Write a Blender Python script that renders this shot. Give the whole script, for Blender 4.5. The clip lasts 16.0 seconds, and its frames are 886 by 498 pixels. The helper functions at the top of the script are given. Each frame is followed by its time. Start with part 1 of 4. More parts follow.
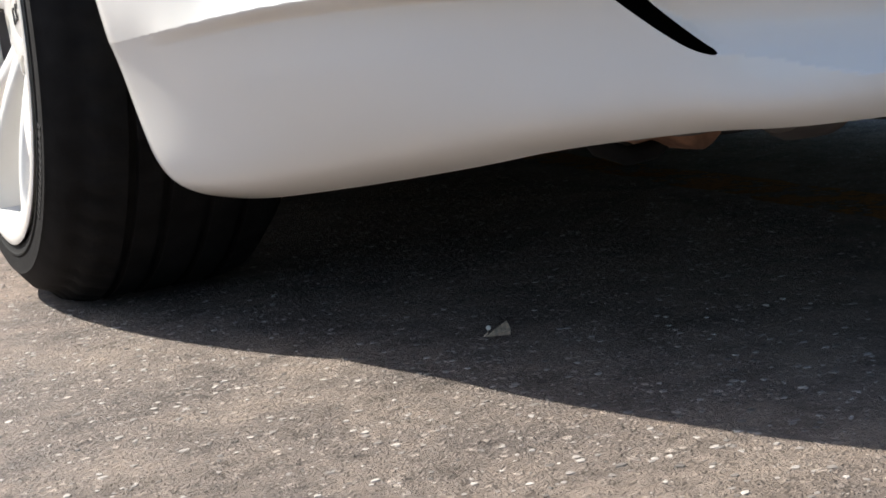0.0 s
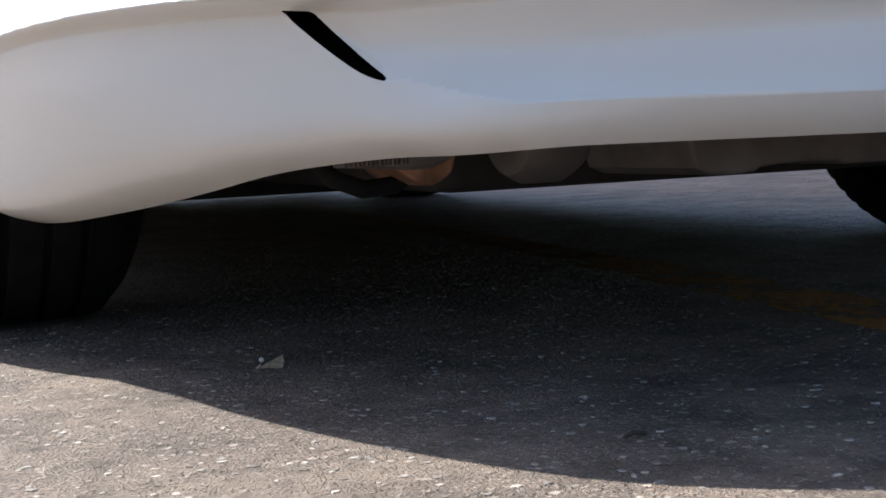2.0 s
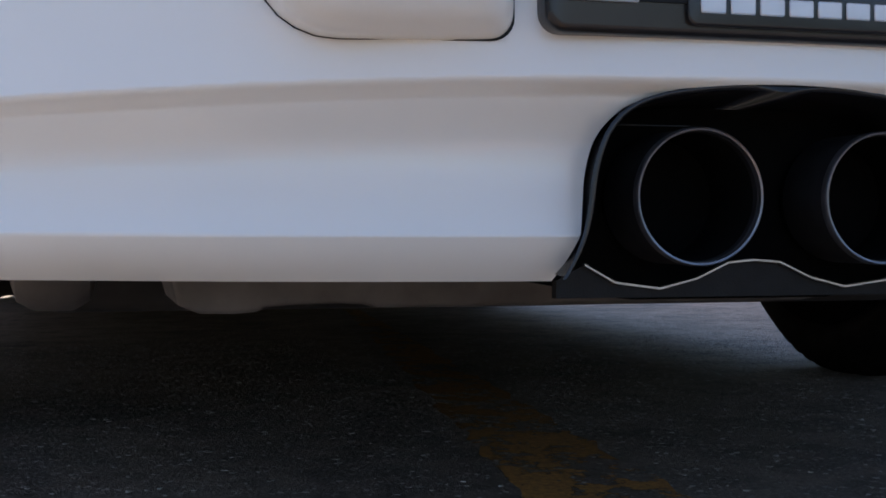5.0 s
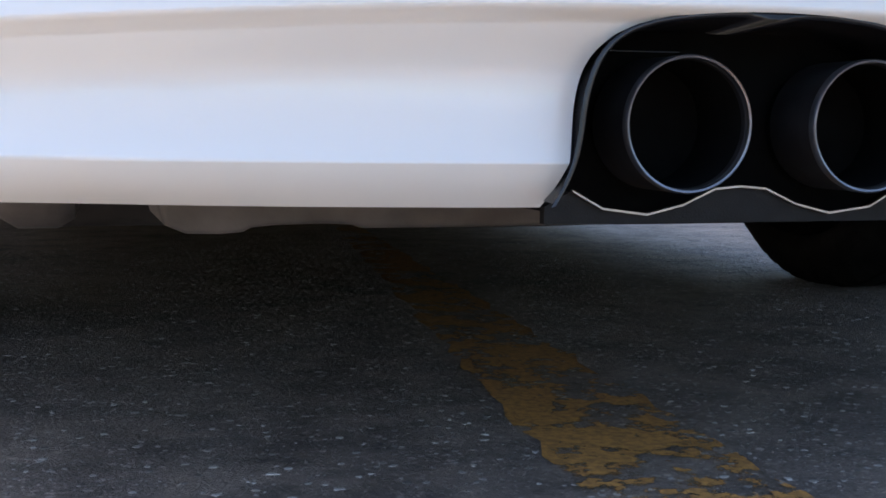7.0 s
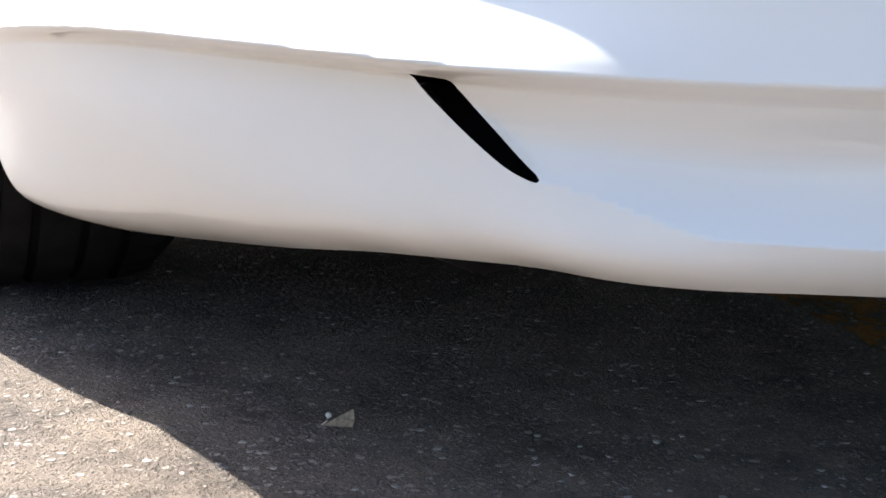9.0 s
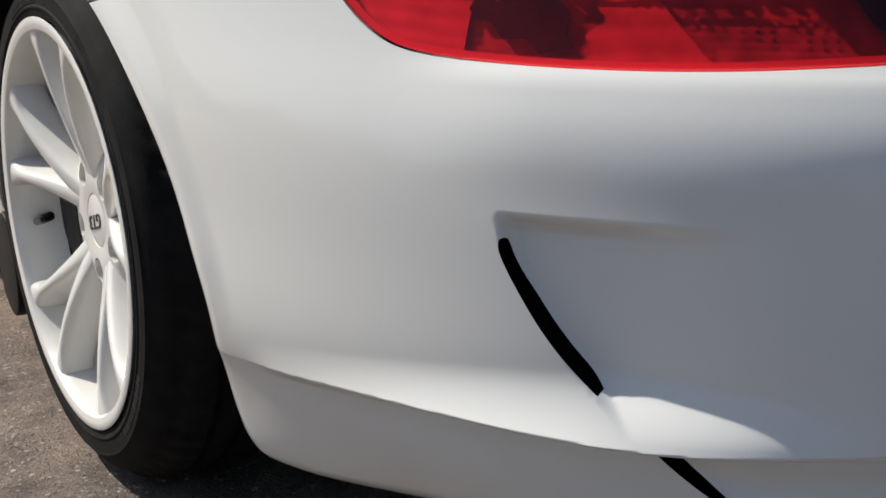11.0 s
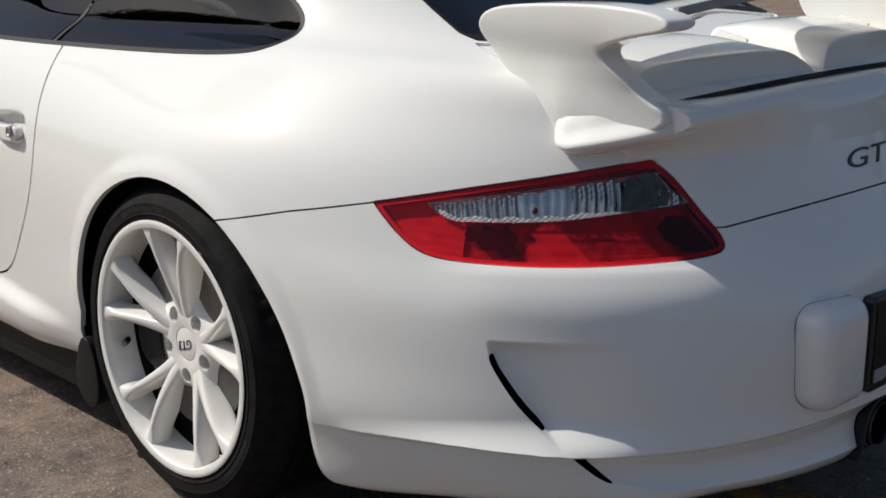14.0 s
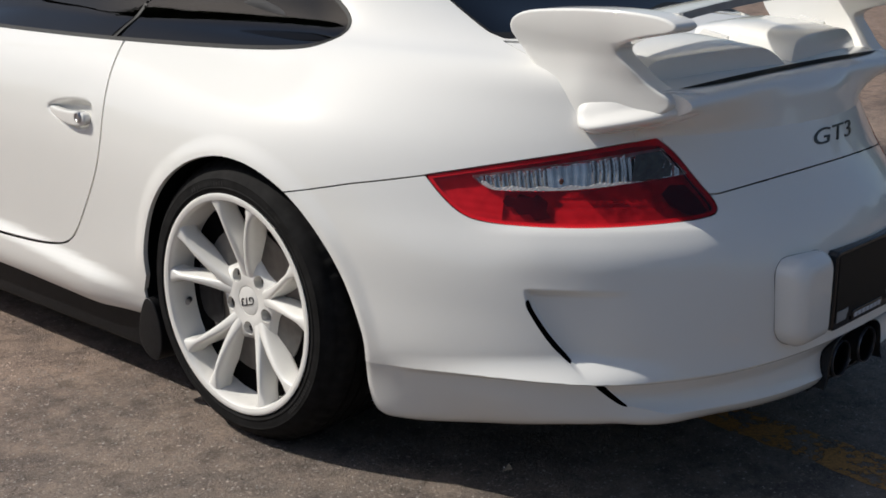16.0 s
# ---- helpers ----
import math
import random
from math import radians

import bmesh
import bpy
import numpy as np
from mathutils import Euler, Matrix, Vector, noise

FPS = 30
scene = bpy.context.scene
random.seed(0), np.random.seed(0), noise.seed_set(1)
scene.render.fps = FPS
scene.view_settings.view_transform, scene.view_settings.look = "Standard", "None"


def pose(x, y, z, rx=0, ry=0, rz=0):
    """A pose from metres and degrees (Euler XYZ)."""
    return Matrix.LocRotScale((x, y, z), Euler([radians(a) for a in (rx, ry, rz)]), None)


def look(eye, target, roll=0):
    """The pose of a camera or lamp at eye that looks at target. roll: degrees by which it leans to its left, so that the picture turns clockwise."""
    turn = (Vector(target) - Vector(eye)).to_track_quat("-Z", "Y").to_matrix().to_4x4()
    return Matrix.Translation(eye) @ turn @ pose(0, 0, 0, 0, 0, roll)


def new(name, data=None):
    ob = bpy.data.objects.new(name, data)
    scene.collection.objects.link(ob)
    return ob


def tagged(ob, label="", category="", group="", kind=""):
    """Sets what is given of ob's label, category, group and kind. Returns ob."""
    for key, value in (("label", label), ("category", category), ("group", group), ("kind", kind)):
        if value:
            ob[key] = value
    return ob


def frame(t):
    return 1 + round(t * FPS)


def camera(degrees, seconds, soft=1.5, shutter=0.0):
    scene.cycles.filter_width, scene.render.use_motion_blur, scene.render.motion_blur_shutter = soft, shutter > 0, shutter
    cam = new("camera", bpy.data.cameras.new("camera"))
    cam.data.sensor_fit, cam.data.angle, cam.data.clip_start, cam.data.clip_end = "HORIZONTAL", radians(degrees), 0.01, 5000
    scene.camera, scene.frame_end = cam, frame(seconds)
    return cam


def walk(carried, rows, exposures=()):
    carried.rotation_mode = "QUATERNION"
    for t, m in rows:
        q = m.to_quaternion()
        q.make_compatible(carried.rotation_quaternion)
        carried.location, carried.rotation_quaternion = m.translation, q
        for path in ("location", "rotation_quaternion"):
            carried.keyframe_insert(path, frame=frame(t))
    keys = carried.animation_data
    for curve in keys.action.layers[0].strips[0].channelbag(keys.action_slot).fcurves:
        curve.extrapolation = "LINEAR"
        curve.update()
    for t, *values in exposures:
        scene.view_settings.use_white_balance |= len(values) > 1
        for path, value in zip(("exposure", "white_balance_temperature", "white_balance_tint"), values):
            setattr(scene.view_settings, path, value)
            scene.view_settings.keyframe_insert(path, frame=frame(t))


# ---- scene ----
SKY_STRENGTH, SUN_STRENGTH, WHEEL_PHASE = 0.085, 4.5, 0.345
# seconds, stops, kelvin, tint
EXPOSURES = [(0, 1.18, 6300, 9), (0.5, 1.05, 6290, 9), (1, 0.95, 6270, 9), (1.5, 1.12, 6200, 9), (2, 1.32, 6150, 10), (3.5, 1.77, 6140, 11), (4.2, 1.56, 6120, 12), (4.5, 1.50, 6190, 12), (5.2, 1.66, 6180, 13), (7.3, 2.48, 6330, 12), (8, 2.50, 6330, 11), (8.5, 2.18, 6390, 11), (9, 1.98, 6310, 9), (9.5, 1.54, 6270, 8), (10.2, 0.88, 6270, 8), (12.3, -0.50, 6310, 9), (12.6, -0.46, 6310, 9), (13, -0.13, 6300, 9), (14, -0.11, 6280, 9), (16, -0.10, 6270, 9)]
cam = camera(37.52, 16.0, 1.7)
# seconds, place, yaw, pitch, roll
ROWS = [
    (0, -1.1397, -1.5168, 0.2804, -27.60, -10.27, -5.49),
    (0.5, -1.1165, -1.5548, 0.2639, -27.15, -9.30, -4.78),
    (1, -1.0749, -1.5969, 0.2517, -27.12, -8.53, -3.78),
    (1.5, -1.0006, -1.6472, 0.2120, -25.48, -5.81, -2.93),
    (2, -0.9147, -1.6714, 0.2014, -23.84, -5.04, -2.50),
    (2.5, -0.8570, -1.7009, 0.2078, -23.09, -5.21, -1.97),
    (3, -0.8419, -1.6621, 0.2110, -25.88, -5.14, -1.29),
    (3.5, -0.7700, -1.6725, 0.2022, -24.87, -3.86, -1.14),
    (4, -0.6171, -1.7159, 0.1978, -18.36, -2.16, -0.69),
    (4.5, -0.4863, -1.7298, 0.2123, -14.56, -1.50, -0.16),
    (5, -0.4080, -1.7784, 0.2224, -15.27, -0.95, 0.07),
    (5.2, -0.3983, -1.8036, 0.2220, -17.04, -0.70, 0.03),
    (7.3, -0.4285, -1.7623, 0.2403, -16.30, -5.70, 0.72),
    (7.5, -0.4745, -1.7295, 0.2290, -16.06, -5.43, 1.30),
    (8, -0.5774, -1.6150, 0.2228, -15.00, -5.77, 3.08),
    (8.5, -0.7310, -1.5152, 0.2440, -16.71, -6.92, 4.10),
    (9, -0.8880, -1.4514, 0.3392, -22.60, -12.03, 2.73),
    (9.5, -1.0292, -1.3681, 0.4568, -28.76, -17.31, 1.02),
    (10, -1.1257, -1.3438, 0.5550, -31.72, -18.79, 0.79),
    (10.2, -1.1551, -1.3831, 0.6041, -31.07, -18.92, -0.21),
    (12.3, -1.6572, -1.8397, 0.9665, -35.10, -13.26, -1.05),
    (12.5, -1.7083, -1.8906, 1.0009, -35.71, -13.33, -0.98),
    (13, -1.8734, -1.9619, 1.0414, -39.06, -12.75, -0.81),
    (13.5, -2.0425, -1.9924, 1.0972, -42.67, -13.57, -0.34),
    (14, -2.1838, -2.1056, 1.1683, -44.14, -14.86, -0.15),
    (14.5, -2.3085, -2.2160, 1.2198, -44.60, -15.87, -0.14),
    (15, -2.5015, -2.1674, 1.2624, -47.71, -16.72, 0.07),
    (15.5, -2.5866, -2.1610, 1.2691, -48.29, -16.71, -0.00),
    (16, -2.6395, -2.2422, 1.2374, -47.51, -15.49, 0.22),
]
walk(cam, [(t, pose(x, y, z, 90 + pitch, 0, yaw) @ pose(0, 0, 0, 0, 0, roll)) for t, x, y, z, yaw, pitch, roll in ROWS], EXPOSURES)

# ---------------------------------------------------------------- light
SUN_EL, SUN_AZ = 46.5, 55.0          # height; turn from the car's left side towards its front
sun_dir = Vector((-math.cos(radians(SUN_AZ)) * math.cos(radians(SUN_EL)), math.sin(radians(SUN_AZ)) * math.cos(radians(SUN_EL)), math.sin(radians(SUN_EL))))
world = bpy.data.worlds.new("world")
scene.world = world
world.use_nodes = True
wn = world.node_tree
sky = wn.nodes.new("ShaderNodeTexSky")
sky.sky_type = "NISHITA"
sky.sun_disc = False
sky.sun_elevation = radians(SUN_EL)
sky.sun_rotation = math.atan2(sun_dir.x, sun_dir.y)
sky.dust_density = 2.0
wn.nodes["Background"].inputs["Strength"].default_value = SKY_STRENGTH
wn.links.new(sky.outputs["Color"], wn.nodes["Background"].inputs["Color"])
sun = new("sun", bpy.data.lights.new("sun", "SUN"))
sun.data.energy, sun.data.angle, sun.data.color = SUN_STRENGTH, radians(0.6), (1.0, 0.94, 0.84)
sun.matrix_world = look(sun_dir * 20, (0, 0, 0))


# ---------------------------------------------------------------- materials
def material(name, color, rough=0.5, metal=0.0, coat=0.0, spec=0.5, vary=0.0, scale=20.0, bump=0.0, bump_scale=200.0):
    m = bpy.data.materials.new(name)
    m.use_nodes = True
    nt = m.node_tree
    b = nt.nodes["Principled BSDF"]
    b.inputs["Base Color"].default_value = (*color, 1)
    b.inputs["Roughness"].default_value = rough
    b.inputs["Metallic"].default_value = metal
    b.inputs["Coat Weight"].default_value = coat
    b.inputs["Coat Roughness"].default_value = 0.03
    b.inputs["Specular IOR Level"].default_value = spec
    if vary or bump:
        co = nt.nodes.new("ShaderNodeTexCoord")
    if vary:
        n = nt.nodes.new("ShaderNodeTexNoise")
        n.inputs["Scale"].default_value = scale
        n.inputs["Detail"].default_value = 6
        nt.links.new(co.outputs["Object"], n.inputs["Vector"])
        r = nt.nodes.new("ShaderNodeValToRGB")
        r.color_ramp.elements[0].position, r.color_ramp.elements[1].position = 0.3, 0.72
        r.color_ramp.elements[0].color = (*[c * (1 - vary) for c in color], 1)
        r.color_ramp.elements[1].color = (*[min(1, c * (1 + vary)) for c in color], 1)
        nt.links.new(n.outputs["Fac"], r.inputs["Fac"])
        nt.links.new(r.outputs["Color"], b.inputs["Base Color"])
    if bump:
        n2 = nt.nodes.new("ShaderNodeTexNoise")
        n2.inputs["Scale"].default_value = bump_scale
        n2.inputs["Detail"].default_value = 4
        nt.links.new(co.outputs["Object"], n2.inputs["Vector"])
        bp = nt.nodes.new("ShaderNodeBump")
        bp.inputs["Strength"].default_value, bp.inputs["Distance"].default_value = bump, 0.002
        nt.links.new(n2.outputs["Fac"], bp.inputs["Height"])
        nt.links.new(bp.outputs["Normal"], b.inputs["Normal"])
    return m


def clear_plastic(name, tint, gloss=0.06):
    """A tinted clear cover: light passes through with its tint, the surface gloss follows the angle."""
    m = bpy.data.materials.new(name)
    m.use_nodes = True
    nt = m.node_tree
    nt.nodes.remove(nt.nodes["Principled BSDF"])
    tr, gl, mx, fr = (nt.nodes.new("ShaderNode" + k) for k in ("BsdfTransparent", "BsdfGlossy", "MixShader", "Fresnel"))
    tr.inputs["Color"].default_value = (*tint, 1)
    gl.inputs["Roughness"].default_value = gloss
    fr.inputs["IOR"].default_value = 1.5
    nt.links.new(fr.outputs["Fac"], mx.inputs["Fac"])
    nt.links.new(tr.outputs["BSDF"], mx.inputs[1])
    nt.links.new(gl.outputs["BSDF"], mx.inputs[2])
    nt.links.new(mx.outputs["Shader"], nt.nodes["Material Output"].inputs["Surface"])
    return m


PAINT = material("white_car_paint", (0.80, 0.785, 0.75), 0.42, coat=1.0, spec=0.06, vary=0.012, scale=3.0, bump=0.02, bump_scale=900)
WHEEL_PAINT = material("white_wheel_paint", (0.76, 0.74, 0.70), 0.35, coat=0.7, vary=0.05, scale=14, bump=0.03, bump_scale=500)
PAINT.node_tree.nodes["Principled BSDF"].inputs["Coat Roughness"].default_value = 0.055
RUBBER = material("tyre_rubber", (0.011, 0.0105, 0.0105), 0.8, spec=0.14, vary=0.45, scale=30, bump=0.25, bump_scale=350)
SIDEWALL_PRINT = material("worn_sidewall_print", (0.020, 0.0195, 0.019), 0.7, spec=0.25, vary=0.3, scale=60)
BLACK = material("black_plastic", (0.008, 0.008, 0.009), 0.5, spec=0.2, vary=0.3, scale=60, bump=0.15, bump_scale=700)
VOID = material("matt_black_fill", (0.004, 0.004, 0.004), 0.9, spec=0.05, vary=0.3, scale=60)
GLOSS_BLACK = material("gloss_black_plastic", (0.010, 0.010, 0.012), 0.25, vary=0.2, scale=40)
SEAL = material("rubber_seal", (0.009, 0.009, 0.009), 0.55, spec=0.2, vary=0.2, scale=80)
UNDER = material("dusty_underbody", (0.035, 0.032, 0.03), 0.8, vary=0.5, scale=18, bump=0.4, bump_scale=80)
ALLOY = material("oxidised_alloy", (0.15, 0.135, 0.125), 0.65, metal=0.4, vary=0.3, scale=22, bump=0.3, bump_scale=150)
RUST = material("rusty_steel", (0.30, 0.16, 0.10), 0.75, metal=0.3, vary=0.45, scale=45, bump=0.4, bump_scale=200)
STEEL = material("brushed_steel", (0.42, 0.42, 0.43), 0.3, metal=1.0, vary=0.15, scale=60)
DARK_STEEL = material("sooty_steel", (0.028, 0.027, 0.029), 0.6, metal=0.7, vary=0.4, scale=40)
PIPE_RIM = material("dull_pipe_rim", (0.20, 0.20, 0.22), 0.35, metal=0.9, vary=0.2, scale=60)
DISC = material("brake_disc_steel", (0.16, 0.155, 0.15), 0.4, metal=0.9, vary=0.2, scale=30)
CHROME = material("lamp_reflector", (0.76, 0.73, 0.69), 0.24, metal=1.0, vary=0.25, scale=30)
RIM_PLASTIC = material("lamp_rim_plastic", (0.72, 0.66, 0.70), 0.35)
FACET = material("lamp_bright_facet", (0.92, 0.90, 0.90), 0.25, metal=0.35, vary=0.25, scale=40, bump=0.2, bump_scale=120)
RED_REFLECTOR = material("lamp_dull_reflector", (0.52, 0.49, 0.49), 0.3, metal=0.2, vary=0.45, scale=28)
AMBER = material("amber_bulb", (0.10, 0.035, 0.02), 0.15, coat=0.5)
LAMP_DARK = material("lamp_dark_patch", (0.05, 0.045, 0.045), 0.4, metal=0.3, vary=0.3, scale=30)
SHADOW_GREY = material("shadow_ribbed_grey", (0.12, 0.11, 0.095), 0.4, metal=0.0, vary=0.45, scale=50, bump=0.2, bump_scale=250)
RED_LENS = clear_plastic("red_lens", (0.92, 0.018, 0.030))
CLEAR_LENS = clear_plastic("clear_lens", (0.95, 0.94, 0.91))
GLASS = clear_plastic("tinted_window_glass", (0.07, 0.08, 0.085), 0.0)
INTERIOR = material("dark_cabin_trim", (0.02, 0.02, 0.022), 0.8, vary=0.4, scale=12)
BADGE = material("black_badge", (0.012, 0.012, 0.014), 0.3)
SILVER = material("silver_print", (0.62, 0.64, 0.68), 0.35, metal=0.3, vary=0.05, scale=60)
PLATE_GREY = material("grey_plate", (0.28, 0.29, 0.30), 0.5, vary=0.15, scale=30)
LEAF = material("dry_leaf", (0.72, 0.58, 0.42), 0.8, vary=0.35, scale=300, bump=0.4, bump_scale=900)
BUD = material("pale_bud", (0.75, 0.71, 0.64), 0.7, vary=0.1, scale=300)
TWIG = material("dark_twig", (0.05, 0.035, 0.025), 0.85, vary=0.4, scale=300)
TREES = material("far_foliage", (0.055, 0.085, 0.03), 0.7, vary=0.5, scale=0.8)
STONE = material("pale_aggregate", (0.31, 0.285, 0.25), 0.7, bump=0.3, bump_scale=600)
_nt = STONE.node_tree
_geo, _ramp = _nt.nodes.new("ShaderNodeNewGeometry"), _nt.nodes.new("ShaderNodeValToRGB")
_ramp.color_ramp.elements[0].color, _ramp.color_ramp.elements[1].color = (0.10, 0.086, 0.076, 1), (0.46, 0.415, 0.37, 1)
_nt.links.new(_geo.outputs["Random Per Island"], _ramp.inputs["Fac"])
_nt.links.new(_ramp.outputs["Color"], _nt.nodes["Principled BSDF"].inputs["Base Color"])


def asphalt():
    m = bpy.data.materials.new("worn_asphalt")
    m.use_nodes = True
    nt = m.node_tree
    b = nt.nodes["Principled BSDF"]
    N, L = nt.nodes.new, nt.links.new
    co = N("ShaderNodeTexCoord")

    def noise_tex(scale, detail=5.0, rough=0.6):
        n = N("ShaderNodeTexNoise")
        n.inputs["Scale"].default_value, n.inputs["Detail"].default_value, n.inputs["Roughness"].default_value = scale, detail, rough
        L(co.outputs["Object"], n.inputs["Vector"])
        return n.outputs["Fac"]

    def ramp(fac, stops):
        r = N("ShaderNodeValToRGB")
        while len(r.color_ramp.elements) < len(stops):
            r.color_ramp.elements.new(0.5)
        for e, (p, c) in zip(r.color_ramp.elements, stops):
            e.position, e.color = p, (*c, 1)
        L(fac, r.inputs["Fac"])
        return r.outputs["Color"]

    def mix(fac, a, c, kind="MIX"):
        x = N("ShaderNodeMix")
        x.data_type, x.blend_type = "RGBA", kind
        if isinstance(fac, float):
            x.inputs[0].default_value = fac
        else:
            L(fac, x.inputs[0])
        for k, s in ((6, a), (7, c)):
            L(s, x.inputs[k])
        return x.outputs[2]

    def stones(scale, share, warp):
        """Colour cells of the aggregate, bent out of shape, and a mask of the share of them that lies bare."""
        bend, bent = N("ShaderNodeTexNoise"), N("ShaderNodeMix")
        bend.inputs["Scale"].default_value, bend.inputs["Detail"].default_value = scale * 1.3, 3
        L(co.outputs["Object"], bend.inputs["Vector"])
        bent.data_type, bent.blend_type = "RGBA", "LINEAR_LIGHT"
        bent.inputs[0].default_value = warp
        L(co.outputs["Object"], bent.inputs[6])
        L(bend.outputs["Color"], bent.inputs[7])
        vo = N("ShaderNodeTexVoronoi")
        vo.inputs["Scale"].default_value = scale
        L(bent.outputs[2], vo.inputs["Vector"])
        split = N("ShaderNodeSeparateColor")
        L(vo.outputs["Color"], split.inputs["Color"])
        bare = ramp(split.outputs["Green"], [(1 - share - .03, (0, 0, 0)), (1 - share + .03, (1, 1, 1))])
        core = ramp(vo.outputs["Distance"], [(0.28, (1, 1, 1)), (0.50, (0, 0, 0))])
        return split.outputs["Red"], mix(1.0, bare, core, "MULTIPLY")

    binder = ramp(noise_tex(190, 9, 0.75), [(0.30, (0.056, 0.046, 0.040)), (0.52, (0.170, 0.142, 0.124)), (0.72, (0.315, 0.268, 0.234))])
    stains = ramp(noise_tex(2.2, 6), [(0.35, (0.58, 0.54, 0.52)), (0.5, (0.88, 0.83, 0.79)), (0.66, (1.16, 1.08, 1.0))])
    fine_tone, fine = stones(330, 0.55, 0.0011)
    coarse_tone, coarse = stones(120, 0.34, 0.0030)
    grain = [(0.0, (0.072, 0.061, 0.054)), (0.5, (0.195, 0.166, 0.146)), (0.8, (0.355, 0.312, 0.28)), (1.0, (0.62, 0.56, 0.51))]
    color = mix(fine, binder, ramp(fine_tone, grain))
    color = mix(coarse, color, ramp(coarse_tone, grain))
    pits = ramp(noise_tex(60, 6, 0.7), [(0.33, (0, 0, 0)), (0.41, (1, 1, 1))])
    color = mix(1.0, color, ramp(noise_tex(60, 6, 0.7), [(0.33, (0.33, 0.30, 0.28)), (0.41, (1, 1, 1))]), "MULTIPLY")
    color = mix(1.0, color, stains, "MULTIPLY")
    dust = ramp(noise_tex(7, 7, 0.65), [(0.42, (0, 0, 0)), (0.62, (0.7, 0.7, 0.7))])
    tan = ramp(noise_tex(110, 7, 0.7), [(0.3, (0.165, 0.126, 0.098)), (0.7, (0.36, 0.288, 0.23))])
    color = mix(dust, color, tan)
    marks = ramp(noise_tex(16, 8, 0.7), [(0.38, (0.62, 0.60, 0.58)), (0.50, (1, 1, 1)), (0.72, (1.16, 1.12, 1.06))])
    color = mix(1.0, color, marks, "MULTIPLY")
    # a paler and redder stretch of the surface ahead of the rear wheels
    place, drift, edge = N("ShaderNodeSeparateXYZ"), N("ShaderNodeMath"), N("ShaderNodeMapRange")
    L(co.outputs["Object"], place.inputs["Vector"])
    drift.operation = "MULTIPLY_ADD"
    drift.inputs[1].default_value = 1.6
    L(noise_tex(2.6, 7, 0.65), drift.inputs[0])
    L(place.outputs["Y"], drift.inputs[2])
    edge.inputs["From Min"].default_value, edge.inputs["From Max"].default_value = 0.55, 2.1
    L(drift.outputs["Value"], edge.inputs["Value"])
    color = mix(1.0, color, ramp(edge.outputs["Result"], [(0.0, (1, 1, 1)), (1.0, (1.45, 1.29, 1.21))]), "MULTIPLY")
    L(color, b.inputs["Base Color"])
    b.inputs["Roughness"].default_value = 0.62
    b.inputs["Specular IOR Level"].default_value = 0.5
    bp = N("ShaderNodeBump")
    bp.inputs["Strength"].default_value, bp.inputs["Distance"].default_value = 0.85, 0.0045
    height = mix(0.45, mix(0.5, fine, coarse, "ADD"), pits, "ADD")
    add = N("ShaderNodeMath")
    add.operation = "ADD"
    L(height, add.inputs[0])
    L(noise_tex(240, 7, 0.75), add.inputs[1])
    L(add.outputs["Value"], bp.inputs["Height"])
    L(bp.outputs["Normal"], b.inputs["Normal"])
    return m


def worn_yellow():
    m = bpy.data.materials.new("worn_yellow_paint")
    m.use_nodes = True
    nt = m.node_tree
    b = nt.nodes["Principled BSDF"]
    N, L = nt.nodes.new, nt.links.new
    co, mp = N("ShaderNodeTexCoord"), N("ShaderNodeMapping")
    mp.inputs["Scale"].default_value = (1, 0.85, 1)
    L(co.outputs["Object"], mp.inputs["Vector"])
    n, n2, n3 = N("ShaderNodeTexNoise"), N("ShaderNodeTexNoise"), N("ShaderNodeTexNoise")
    for k, s, d in ((n, 42, 10), (n2, 150, 6), (n3, 9, 4)):
        k.inputs["Scale"].default_value, k.inputs["Detail"].default_value = s, d
        k.inputs["Roughness"].default_value = 0.7
        L(mp.outputs["Vector"], k.inputs["Vector"])
    r = N("ShaderNodeValToRGB")
    r.color_ramp.elements[0].color, r.color_ramp.elements[1].color = (0.24, 0.115, 0.036, 1), (0.56, 0.27, 0.062, 1)
    r.color_ramp.elements[0].position, r.color_ramp.elements[1].position = 0.35, 0.65
    L(n2.outputs["Fac"], r.inputs["Fac"])
    L(r.outputs["Color"], b.inputs["Base Color"])
    b.inputs["Roughness"].default_value = 0.7
    ad = N("ShaderNodeMath")
    ad.operation = "ADD"
    L(n.outputs["Fac"], ad.inputs[0])
    L(n3.outputs["Fac"], ad.inputs[1])
    ar = N("ShaderNodeValToRGB")
    ar.color_ramp.elements[0].position, ar.color_ramp.elements[1].position = 0.474, 0.50
    ar.color_ramp.elements[0].color, ar.color_ramp.elements[1].color = (0, 0, 0, 1), (1, 1, 1, 1)
    half = N("ShaderNodeMath")
    half.operation = "MULTIPLY"
    half.inputs[1].default_value = 0.5
    L(ad.outputs["Value"], half.inputs[0])
    L(half.outputs["Value"], ar.inputs["Fac"])
    L(ar.outputs["Color"], b.inputs["Alpha"])
    return m


ASPHALT = asphalt()
YELLOW = worn_yellow()


